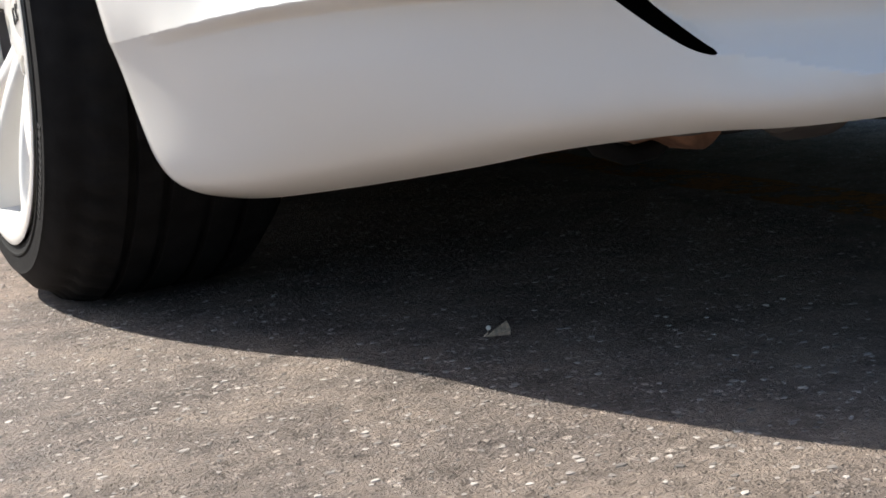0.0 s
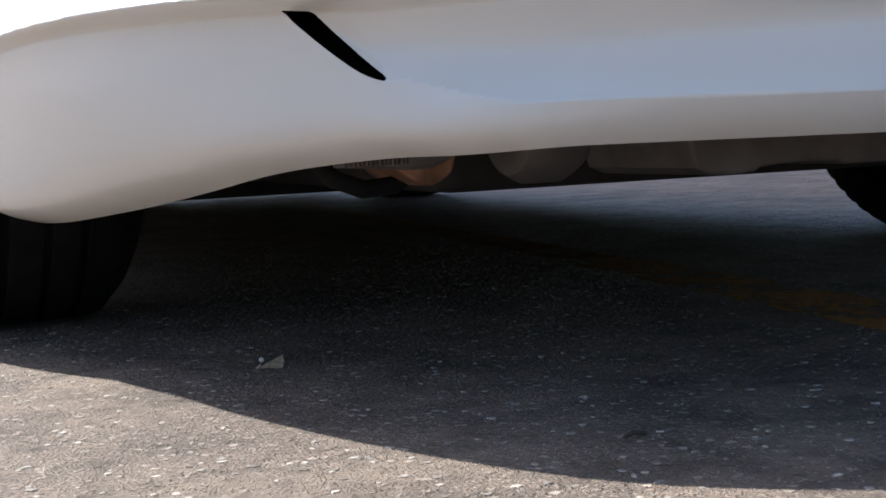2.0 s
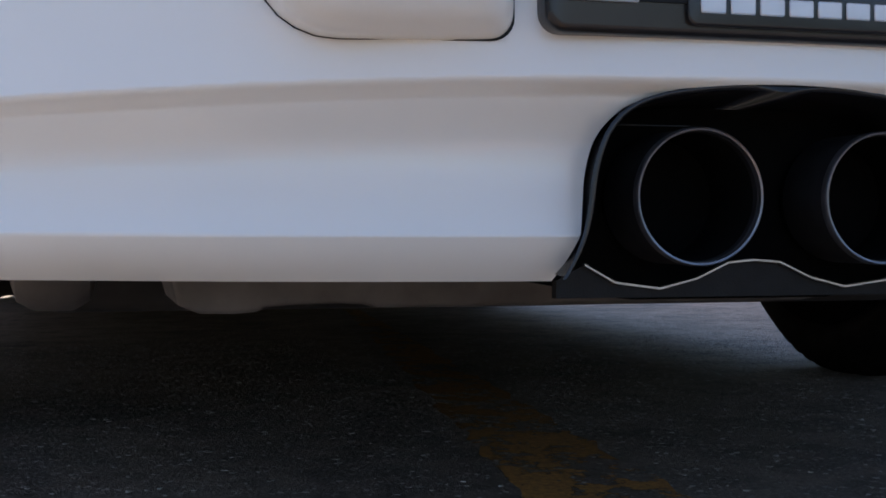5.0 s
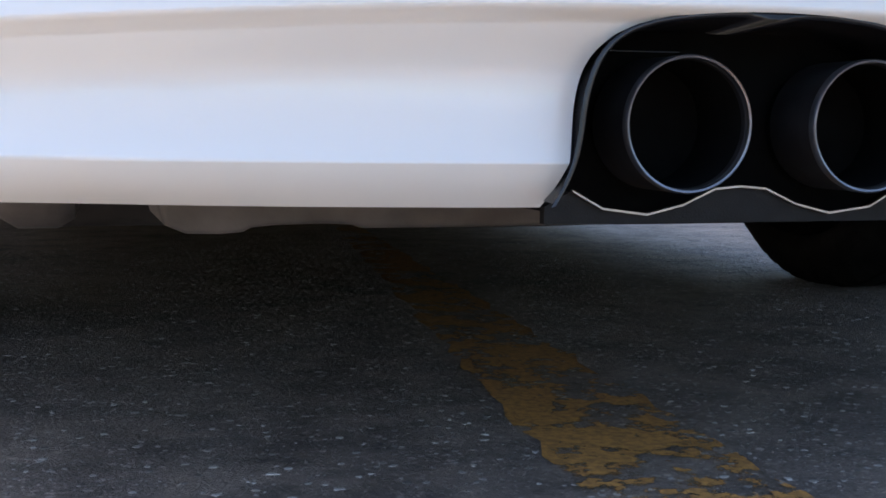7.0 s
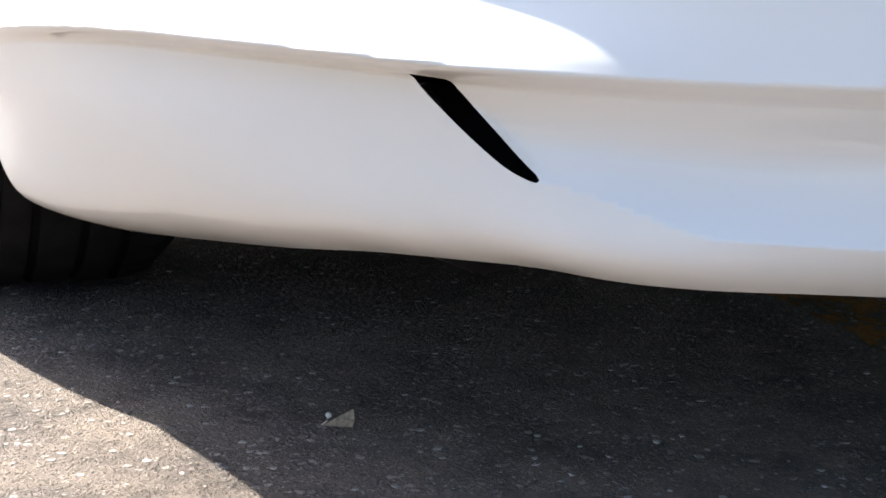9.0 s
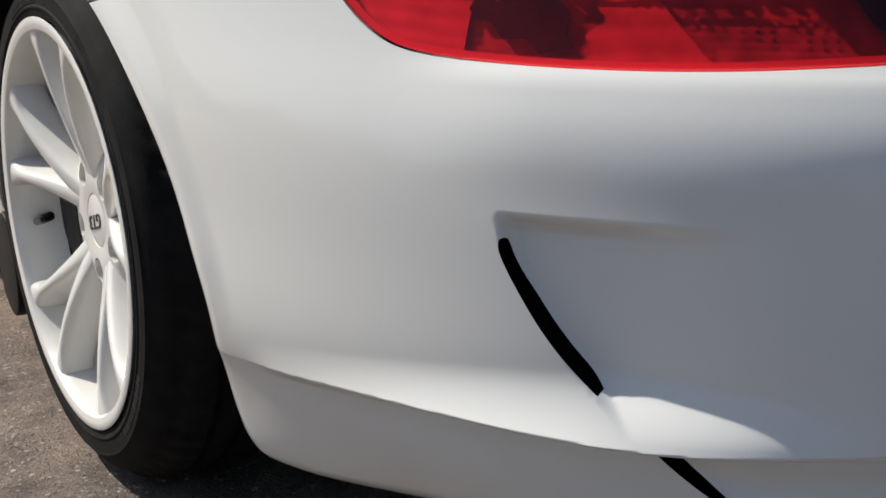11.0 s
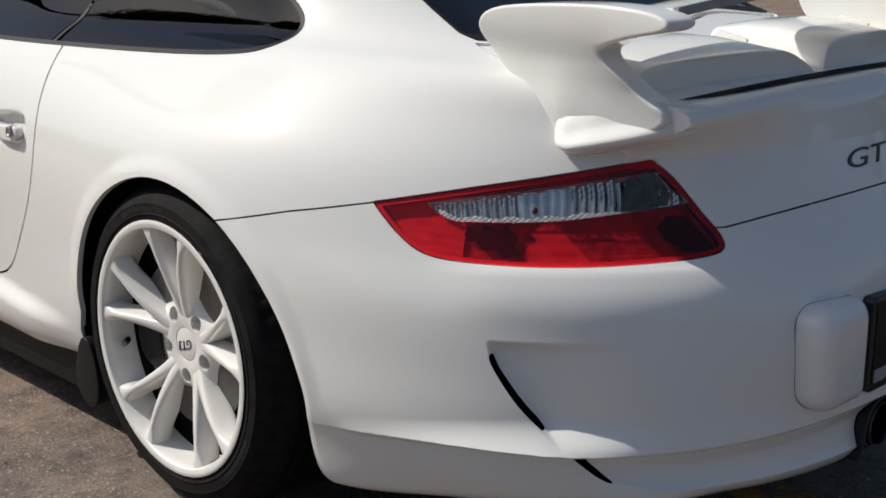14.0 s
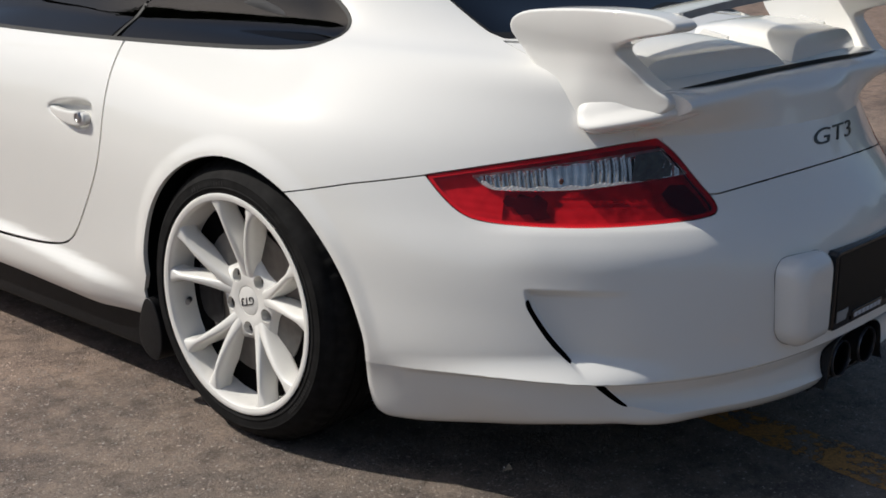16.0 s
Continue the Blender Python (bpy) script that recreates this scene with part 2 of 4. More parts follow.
# ---------------------------------------------------------------- mesh helpers
def mesh_object(name, verts, faces, mat, parent=None, label="", smooth=True, normals=None):
    me = bpy.data.meshes.new(name)
    me.from_pydata([tuple(v) for v in verts], [], faces)
    me.materials.append(mat)
    if smooth:
        me.polygons.foreach_set("use_smooth", [True] * len(me.polygons))
    me.update()
    if normals is not None:
        me.normals_split_custom_set_from_vertices([tuple(n) for n in normals])
    ob = new(name, me)
    ob.parent = parent
    if label:
        tagged(ob, label)
    return ob


def part(name, bm, mat, parent=None, label="", smooth=True, sharp=40):
    me = bpy.data.meshes.new(name)
    bmesh.ops.recalc_face_normals(bm, faces=bm.faces)
    bm.to_mesh(me)
    bm.free()
    me.materials.append(mat)
    if smooth:
        me.polygons.foreach_set("use_smooth", [True] * len(me.polygons))
        me.set_sharp_from_angle(angle=radians(sharp))
    ob = new(name, me)
    ob.parent = parent
    if label:
        tagged(ob, label)
    return ob


def box_bm(x0, y0, z0, x1, y1, z1, bevel=0.0, seg=3):
    bm = bmesh.new()
    bmesh.ops.create_cube(bm, size=1, matrix=Matrix.Translation(((x0 + x1) / 2, (y0 + y1) / 2, (z0 + z1) / 2)) @ Matrix.Diagonal((x1 - x0, y1 - y0, z1 - z0, 1)))
    if bevel:
        bmesh.ops.bevel(bm, geom=bm.edges[:], offset=bevel, segments=seg, affect="EDGES", profile=0.6)
    return bm


def prism_bm(outline, axis, a, b, bevel=0.0, seg=3):
    """An outline of 2D points drawn out along x, y or z from a to b."""
    def place(p, c):
        return {"x": (c, p[0], p[1]), "y": (p[0], c, p[1]), "z": (p[0], p[1], c)}[axis]
    bm = bmesh.new()
    lo = [bm.verts.new(place(p, a)) for p in outline]
    hi = [bm.verts.new(place(p, b)) for p in outline]
    n = len(outline)
    bm.faces.new(lo)
    bm.faces.new(hi[::-1])
    for i in range(n):
        bm.faces.new((lo[i], hi[i], hi[(i + 1) % n], lo[(i + 1) % n]))
    bmesh.ops.recalc_face_normals(bm, faces=bm.faces)
    if bevel:
        rim = [e for e in bm.edges if len({v in lo for v in e.verts}) == 1]
        bmesh.ops.bevel(bm, geom=rim, offset=bevel, segments=seg, affect="EDGES", profile=0.6, clamp_overlap=True)
    return bm


def round_rect(x0, z0, x1, z1, r):
    """Corners from the lower left on, each with its own radius."""
    out = []
    for (x, z, sx, sz, a0), k in zip(((x0, z0, 1, 1, 180), (x1, z0, -1, 1, 270), (x1, z1, -1, -1, 0), (x0, z1, 1, -1, 90)), r):
        for i in range(7):
            a = radians(a0 + 15 * i)
            out.append((x + sx * k + k * math.cos(a), z + sz * k + k * math.sin(a)))
    return out


def lathe(profile, seg=96, close=False, bumpy=None):
    """A profile of (offset along x, radius) turned round the x axis. bumpy(i, j, r) may change a radius."""
    n = len(profile)
    verts, faces = [], []
    for j in range(seg):
        a = 2 * math.pi * j / seg
        for i, (x, r) in enumerate(profile):
            if bumpy:
                r = bumpy(i, j, r)
            verts.append((x, r * math.cos(a), r * math.sin(a)))
    for j in range(seg):
        k = (j + 1) % seg
        for i in range(n if close else n - 1):
            faces.append((j * n + i, j * n + (i + 1) % n, k * n + (i + 1) % n, k * n + i))
    return verts, faces


def lathe_part(name, profile, mat, parent, seg=96, close=False, label="", at=(0, 0, 0), bumpy=None, sharp=35):
    v, f = lathe(profile, seg, close, bumpy)
    bm = bmesh.new()
    vs = [bm.verts.new(Vector(p) + Vector(at)) for p in v]
    for q in f:
        bm.faces.new([vs[i] for i in q])
    return part(name, bm, mat, parent, label, sharp=sharp)


def tube_part(name, path, radius, mat, parent, label="", seg=10):
    """A round bar along a path of points."""
    pts = [Vector(p) for p in path]
    bm = bmesh.new()
    rings = []
    for i, p in enumerate(pts):
        d = (pts[min(i + 1, len(pts) - 1)] - pts[max(i - 1, 0)]).normalized()
        a = d.cross(Vector((0, 0, 1)) if abs(d.z) < 0.9 else Vector((1, 0, 0))).normalized()
        b = d.cross(a)
        rings.append([bm.verts.new(p + radius * (math.cos(t) * a + math.sin(t) * b)) for t in (2 * math.pi * k / seg for k in range(seg))])
    for r, s in zip(rings, rings[1:]):
        for k in range(seg):
            bm.faces.new((r[k], r[(k + 1) % seg], s[(k + 1) % seg], s[k]))
    bm.faces.new(rings[0][::-1])
    bm.faces.new(rings[-1])
    return part(name, bm, mat, parent, label)


def rounded(points, times=2, keep=()):
    """Corner cutting of a closed outline; corners listed in keep stay sharp."""
    pts = [(Vector(p), i in keep) for i, p in enumerate(points)]
    for _ in range(times):
        out = []
        for i, (p, s) in enumerate(pts):
            q, r = pts[i - 1][0], pts[(i + 1) % len(pts)][0]
            if s:
                out.append((p, True))
            else:
                out += [(p.lerp(q, 0.25), False), (p.lerp(r, 0.25), False)]
        pts = out
    return [tuple(p) for p, _ in pts]


# ---------------------------------------------------------------- the ground
def build_ground():
    size = 400.0
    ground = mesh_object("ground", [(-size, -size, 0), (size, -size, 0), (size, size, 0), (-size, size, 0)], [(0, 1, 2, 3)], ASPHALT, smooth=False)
    tagged(ground, "worn grey asphalt of a parking lot with pale stones", "ground", kind="structure")
    z = 0.0012
    steps = 120
    verts, faces = [], []
    rng = random.Random(5)
    for i in range(steps + 1):
        y = -2.6 + 5.2 * i / steps
        left, right = 0.040 + 0.131 * y + 0.007 * rng.uniform(-1, 1), 0.142 + 0.093 * y + 0.007 * rng.uniform(-1, 1)
        verts += [(left, y, z), (right, y, z)]
    for i in range(steps):
        faces.append((2 * i, 2 * i + 1, 2 * i + 3, 2 * i + 2))
    line = mesh_object("painted_line", verts, faces, YELLOW, smooth=False)
    tagged(line, "worn yellow parking line painted on the asphalt", "road marking", kind="structure")


def build_stones():
    rng = random.Random(11)
    verts, faces = [], []
    for _ in range(42000):
        x, y = rng.uniform(-1.8, 0.9), rng.uniform(-1.4, 0.75)
        r = 0.0007 + 0.0030 * rng.random() ** 3.2
        h = r * rng.uniform(0.12, 0.35)
        n = rng.choice((5, 6, 7))
        a0, long = rng.random() * 6.3, rng.uniform(0.8, 1.4)
        k = len(verts)
        for ring, (rr, zz) in enumerate(((1.0, -0.0005), (0.82, h * 0.75))):
            for j in range(n):
                a = a0 + 2 * math.pi * j / n
                q = r * rr * rng.uniform(0.55, 1.25)
                verts.append((x + q * math.cos(a) * long, y + q * math.sin(a), zz))
        verts.append((x, y, h))
        for j in range(n):
            j2 = (j + 1) % n
            faces.append((k + j, k + j2, k + n + j2, k + n + j))
            faces.append((k + n + j, k + n + j2, k + 2 * n))
    ob = mesh_object("gravel", verts, faces, STONE, smooth=False)
    tagged(ob, "pale stone chips set in the worn asphalt surface", "gravel", kind="stuff")


def build_far_trees():
    """A belt of foliage ahead of the car and on both its sides; open only behind the tail."""
    rng = random.Random(21)
    verts, faces = [], []

    def leaf_clump(c, size):
        k = len(verts)
        for _ in range(3):
            verts.append(c + Vector((rng.uniform(-size, size), rng.uniform(-size, size), rng.uniform(-size, size) * .9)))
        faces.append((k, k + 1, k + 2))
    for _ in range(20000):
        a = rng.uniform(radians(-65), radians(245))
        top = 3.9 + 1.3 * math.sin(a * 9.0) + 0.9 * math.sin(a * 23.0 + 1.0)
        d = rng.uniform(26, 31)
        leaf_clump(Vector((d * math.cos(a), d * math.sin(a) + .8, top * rng.random() ** .8)), .45)
    ob = mesh_object("far_trees", verts, faces, TREES, smooth=False)
    tagged(ob, "distant belt of dark green trees round the lot", "trees", kind="stuff")


def build_unseen_tree():
    """Unseen tall tree added ahead of the car; its crown shades the far-side ground."""
    rng = random.Random(4)
    tree = new("tree")
    tree.location = (-3.2, 10.2, 0)
    tagged(tree, "unseen tall tree, bare trunk and high green crown, added for shade", "tree")
    centre = Vector((.2, -1.5, 8.9))
    bm = bmesh.new()

    def limb(path, r0, r1):
        rings = []
        for i, p in enumerate(path):
            r = r0 + (r1 - r0) * i / (len(path) - 1)
            rings.append([bm.verts.new(Vector(p) + Vector((r * math.cos(a), r * math.sin(a), 0))) for a in (2 * math.pi * k / 9 for k in range(9))])
        for p, q in zip(rings, rings[1:]):
            for k in range(9):
                bm.faces.new((p[k], p[(k + 1) % 9], q[(k + 1) % 9], q[k]))
        bm.faces.new(rings[0][::-1])
        bm.faces.new(rings[-1])
    limb([(0, 0, -.1), (.03, -.05, 2), (-.04, -.2, 4.2), (.05, -.5, 6.3), (.12, -.9, 7.8)], .22, .09)
    for k in range(7):
        a = 2 * math.pi * k / 7 + .3
        out = centre + Vector((1.2 * math.cos(a), 1.2 * math.sin(a), rng.uniform(-.4, .8)))
        start = Vector((.05, -.5, 6.3)).lerp(Vector((.12, -.9, 7.8)), k / 7)
        limb([start, start.lerp(out, .5) + Vector((0, 0, .15)), out], .06, .015)
    part("trunk", bm, TWIG, tree, "dark bare trunk with limbs")
    verts, faces = [], []
    for _ in range(9000):
        d = Vector((rng.gauss(0, 1), rng.gauss(0, 1), rng.gauss(0, 1))).normalized()
        lump = 1.45 + .30 * math.sin(d.x * 5 + 1) * math.sin(d.y * 6) + .2 * math.sin(d.z * 9)
        c = centre + d * lump * rng.random() ** .4
        k = len(verts)
        e = Vector((rng.gauss(0, 1), rng.gauss(0, 1), rng.gauss(0, .5))).normalized() * rng.uniform(.06, .13)
        f = e.cross(Vector((rng.gauss(0, 1), rng.gauss(0, 1), 1.0)).normalized()) * .6
        verts += [c - e, c + f, c + e, c - f]
        faces.append((k, k + 1, k + 2, k + 3))
    mesh_object("crown", verts, faces, TREES, tree, "green crown of many leaves", smooth=False)


build_ground()
build_stones()
build_far_trees()
build_unseen_tree()


# ---------------------------------------------------------------- the car's skin
# Each level is a rounded plan outline: height at the side and at the tail, half width at the rear axle, y of its centre,
# y of its tail, roundness of the corner, half width at the door.
SKIN_LEVELS = {
    "underside": (.190, .190, .808, 0, 1.056, 2.5, .800),
    "lower_edge": (.208, .210, .859, 0, 1.061, 2.5, .842),
    "valance": (.252, .248, .874, 0, 1.062, 2.5, .868),
    "ledge": (.320, .320, .895, 0, 1.072, 2.4, .872),
    "bumper": (.420, .420, .899, 0, 1.075, 2.3, .878),
    "bumper_top": (.520, .520, .901, 0, 1.068, 2.2, .883),
    "lamp_foot": (.600, .590, .899, 0, 1.040, 2.05, .885),
    "lamp_middle": (.680, .655, .888, 0, .998, 1.98, .880),
    "lamp_head": (.760, .730, .853, 0, .966, 1.95, .862),
    "shoulder": (.840, .800, .775, 0, .945, 2.0, .818),
    "belt": (.905, .852, .692, 0, .905, 2.1, .742),
    "deck": (.945, .890, .622, 0, .680, 2.1, .702),
    "window": (1.07, .960, .565, .15, .360, 2.2, .625),
    "window_top": (1.18, 1.12, .480, .30, .050, 2.2, .540),
    "roof_side": (1.25, 1.23, .300, .50, -.300, 2.2, .350),
    "roof": (1.28, 1.28, .0005, .60, -.580, 2.0, .0005),
}
TAB = np.array(list(SKIN_LEVELS.values()))


def spline_slopes(tab):
    n = len(tab)
    a, b = np.zeros((n, n)), np.zeros_like(tab)
    for i in range(1, n - 1):
        a[i, i - 1:i + 2] = 1, 4, 1
        b[i] = 3 * (tab[i + 1] - tab[i - 1])
    a[0, :2], b[0] = (2, 1), 3 * (tab[1] - tab[0])
    a[-1, -2:], b[-1] = (1, 2), 3 * (tab[-1] - tab[-2])
    return np.linalg.solve(a, b)


SLOPES = spline_slopes(TAB)


def smooth(a, b, x):
    t = np.clip((x - a) / (b - a), 0, 1)
    return t * t * (3 - 2 * t)


def foot_lip(u):
    return .218 + .019 * (1 - smooth(.575, .65, u))


def plain_skin(u, v):
    """u below 0: metres ahead of the outline's centre; 0 to 1: round the rear quarter to the middle of the tail. v: level."""
    k = np.clip(np.floor(v).astype(int), 0, len(TAB) - 2)
    t = (v - k)[..., None]
    p, q, m, o = TAB[k], TAB[k + 1], SLOPES[k], SLOPES[k + 1]
    zs, zr, w, y0, r, n, wd = np.moveaxis(p * (1 + 2 * t) * (1 - t) ** 2 + m * t * (1 - t) ** 2 + q * t * t * (3 - 2 * t) + o * t * t * (t - 1), -1, 0)
    th, f = np.clip(u, 0, 1) * np.pi / 2, np.maximum(-u, 0)
    c, s = np.maximum(np.cos(th), 0), np.maximum(np.sin(th), 0)
    x = -(w - (w - wd) * smooth(0, .8, f)) * c ** (2 / n)
    y = y0 + f - (r + y0) * s ** (2 / n)
    z = zs + (zr - zs) * smooth(0, 1, u)
    # the bumper's foot turns under and hangs lower behind the wheel
    tuck = .030 * smooth(.10, .34, u) * (1 - smooth(.33, .52, u)) * (1 - smooth(.186, .260, z))
    x, y = x * (1 - tuck), y * (1 - tuck)
    z = z - .066 * smooth(.08, .17, u) * (1 - smooth(.20, .555, u)) * (1 - smooth(.186, .285, z))
    z = z - .0035 * smooth(.43, .53, u) * (1 - smooth(.57, .66, u)) * (1 - smooth(.186, .235, z))
    # towards the tail it stands out to a lip, under which it turns in
    out = .019 * smooth(.52, .63, u) * (1 - smooth(.62, .74, u)) * (1 - smooth(.186, .250, z))
    x, y = x * (1 + out), y * (1 + out) + .50 * np.maximum(foot_lip(u) - z, 0) * smooth(.56, .68, u)
    # the nose: narrower and lower towards the front
    x = x * (1 - .16 * smooth(1.2, 3.3, y) - .25 * smooth(2.9, 3.35, y))
    z = np.where(y > 1.0, .17 + (z - .17) * (1 - (.30 * smooth(1.0, 2.3, y) + .30 * smooth(2.0, 3.35, y)) * smooth(.5, 1.2, z)), z)
    return np.stack([x, y, z], -1)


UPPER_SPINE = np.polyfit((.30, .33, .37, .41, .452, .48), (.5125, .4905, .4625, .444, .4325, .428), 3)
LOWER_SPINE = np.polyfit((.22, .241, .252, .27, .29, .31), (.592, .575, .5600, .5400, .523, .509), 2)


def slit_upper(z):
    return np.polyval(UPPER_SPINE, np.clip(z, .28, .50))


def slit_lower(z):
    return np.polyval(LOWER_SPINE, np.clip(z, .21, .32))


def arch_radius(phi):
    return .340 + .053 * np.clip((phi - 95) / 85, 0, 1) ** 2.9


ARCH_REAR = [(.09, -.394), (.13, -.392), (.155, -.387), (.178, -.380), (.20, -.377), (.225, -.376), (.255, -.380), (.29, -.3875), (.327, -.3905)]
ARCH_REAR += [(.327 + arch_radius(a) * math.sin(radians(a)), arch_radius(a) * math.cos(radians(a))) for a in (174, 168, 162, 156)]
ARCH_REAR_Z, ARCH_REAR_Y = np.array(rounded(ARCH_REAR, 2, keep=(0, 12))).T


def arch_gap(u, y, z):
    """Distance from the edge of the rear wheel arch, above zero on the panels."""
    h = z - .327
    phi = np.degrees(np.arctan2(np.maximum(h, 0), y))
    above = np.hypot(y, h) - arch_radius(phi)
    behind = np.interp(z, ARCH_REAR_Z, ARCH_REAR_Y) - y
    ahead = y - np.interp(z, (.10, .20, .28, .327), (.37, .368, .366, .340))
    d = np.where((h > 0) & ((y > 0) | (z > .438)), above, np.maximum(behind, ahead))
    return np.where((u < .5) & (np.abs(y) < .9), d, 1.0)


def relief(u, z, y):
    """How far the skin stands proud of its plain form: the ledge round the bumper, the hollows behind both slits, the arch lip."""
    crease = .281 + .018 * (1 - (1 - np.clip((u - .20) / .30, 0, 1)) ** 2) + .0032 * np.sin(np.pi * np.clip((u - .21) / .29, 0, 1)) ** 2 - .004 * smooth(.47, .58, u) + .017 * smooth(.60, 1.0, u)
    rise = .003 * smooth(.215, .26, u) + .026 * smooth(.235, .54, u) - .021 * smooth(.48, .665, u)
    up = np.clip(1 - (z - crease) / (.030 + .030 * smooth(.25, .6, u)), 0, 1)
    d = rise * np.where(z > crease, up * up, smooth(-.013, 0, z - crease))
    a = u - slit_upper(z)
    d -= .021 * smooth(-.0025, .0055, a) * (1 - smooth(.015, .17, a)) * smooth(.478, .462, z) * smooth(crease + .004, crease + .05, z)
    a = u - slit_lower(z)
    # the hollow behind the lower slit runs out on a sharp lip
    up = np.clip((z - foot_lip(u)) / .055, 0, 1)
    d -= (.016 * smooth(-.006, .006, a) * smooth(crease, crease - .045, z) * up * (2 - up)) * (u > .3)
    d += .0055 * smooth(.048, .006, arch_gap(u, y, z)) * smooth(.30, .40, z)
    d -= .011 * (1 - (1 - np.clip((crease - z) / .11, 0, 1)) ** 2) * smooth(.08, .16, u) * (1 - smooth(.26, .44, u))
    d -= .0035 * np.clip(1 - arch_gap(u, y, z) / .016, 0, 1) ** 2 * smooth(-.22, -.34, y)
    # a rounded shoulder under the tail lamp
    d += .006 * smooth(.602, .578, z) * smooth(.48, .56, z) * smooth(.36, .46, u) * smooth(.76, .68, u)
    # the sill stands proud under the door
    line = .258 + .052 * smooth(.30, 1.15, y)
    d += .024 * smooth(line + .040, line - .004, z) * smooth(.36, .62, y)
    return d


def skin_frame(u, v, h=1e-3):
    def place(u, v):
        u, v = np.minimum(u, 1.0), np.clip(v, 0, len(TAB) - 1)
        p = plain_skin(u, v)
        a = plain_skin(np.minimum(u + h, 1), v) - plain_skin(u - h, v)
        b = plain_skin(u, np.minimum(v + h, len(TAB) - 1)) - plain_skin(u, np.maximum(v - h, 0))
        n = np.cross(a, b)
        n /= np.linalg.norm(n, axis=-1, keepdims=True) + 1e-12
        return p + n * relief(u, p[..., 2], p[..., 1])[..., None]
    p = place(u, v)
    n = np.cross(place(u + h, v) - place(u - h, v), place(u, v + h) - place(u, v - h))
    n /= np.linalg.norm(n, axis=-1, keepdims=True) + 1e-12
    mid = u > 1 - 1e-6
    p[mid, 0] = 0
    n[mid, 0] = 0
    n /= np.linalg.norm(n, axis=-1, keepdims=True) + 1e-12
    return p, n


def cut_sheet(us, vs, fields):
    """A net over (u, v), cut along the zero line of each field; what is above zero stays."""
    nv = len(vs)
    uv = [(a, b) for a in us for b in vs]
    faces = [(i * nv + j, (i + 1) * nv + j, (i + 1) * nv + j + 1, i * nv + j + 1) for i in range(len(us) - 1) for j in range(nv - 1)]
    for field in fields:
        arr = np.array(uv)
        val = field(arr[:, 0], arr[:, 1], plain_skin(arr[:, 0], arr[:, 1]))
        val = np.where(np.abs(val) < 1e-7, 1e-7, val)
        made, out, fresh = {}, [], []
        keep = val > 0
        for f in faces:
            inside = [keep[i] for i in f]
            if all(inside):
                out.append(f)
                continue
            if not any(inside):
                continue
            poly = []
            for a, b in zip(f, f[1:] + f[:1]):
                if keep[a]:
                    poly.append(a)
                if keep[a] != keep[b]:
                    key = (min(a, b), max(a, b))
                    if key not in made:
                        t = val[key[0]] / (val[key[0]] - val[key[1]])
                        made[key] = len(uv) + len(fresh)
                        fresh.append(tuple(arr[key[0]] * (1 - t) + arr[key[1]] * t))
                    poly.append(made[key])
            if len(set(poly)) > 2:
                out.append(tuple(dict.fromkeys(poly)))
        uv, faces = uv + fresh, out
    used = sorted({i for f in faces for i in f})
    where = {i: k for k, i in enumerate(used)}
    return np.array([uv[i] for i in used]), [tuple(where[i] for i in f) for f in faces]


def skin_part(name, mat, parent, us, vs, fields, sides=(1,), depth=0.010, lift=0.0, label="", wave=None, even=False, bare=()):
    """A panel of the car's skin with turned-in edges. sides: 1 the left half, -1 the right one."""
    uv, faces = cut_sheet(us, vs, fields)
    p, n = skin_frame(uv[:, 0], uv[:, 1])
    if even:
        p = plain_skin(uv[:, 0], uv[:, 1])
    p = p + n * lift
    if wave is not None:
        p = p + n * wave(uv[:, 0], p)[:, None]
        n = None
    verts, polys, norms = [], [], []
    count = {}
    for f in faces:
        for a, b in zip(f, f[1:] + f[:1]):
            count[(a, b)] = count.get((a, b), 0) + 1
    rim = [(a, b) for (a, b) in count if (b, a) not in count and not (uv[a, 0] > 1 - 1e-6 and uv[b, 0] > 1 - 1e-6)]
    if bare:
        at = plain_skin(uv[:, 0], uv[:, 1])
        on = np.any([np.abs(g(uv[:, 0], uv[:, 1], at)) < .0015 for g in bare], 0)
        rim = [(i, j) for i, j in rim if not (on[i] and on[j])]
    for s in sides:
        flip = np.array((s, 1, 1))
        k = len(verts)
        verts += list(p * flip)
        if n is not None:
            norms += list(n * flip)
        polys += [tuple(k + i for i in (f if s > 0 else f[::-1])) for f in faces]
        if depth and n is not None:
            for a, b in rim:
                k = len(verts)
                e = p[b] - p[a]
                side = np.cross(e, n[a])
                side /= np.linalg.norm(side) + 1e-12
                ring = (p[a], p[b], p[b] - n[b] * depth, p[a] - n[a] * depth)
                verts += [q * flip for q in ring]
                norms += [side * flip] * 4
                polys.append((k + 1, k, k + 3, k + 2) if s > 0 else (k, k + 1, k + 2, k + 3))
    return mesh_object(name, verts, polys, mat, parent, label, normals=norms if n is not None else None)


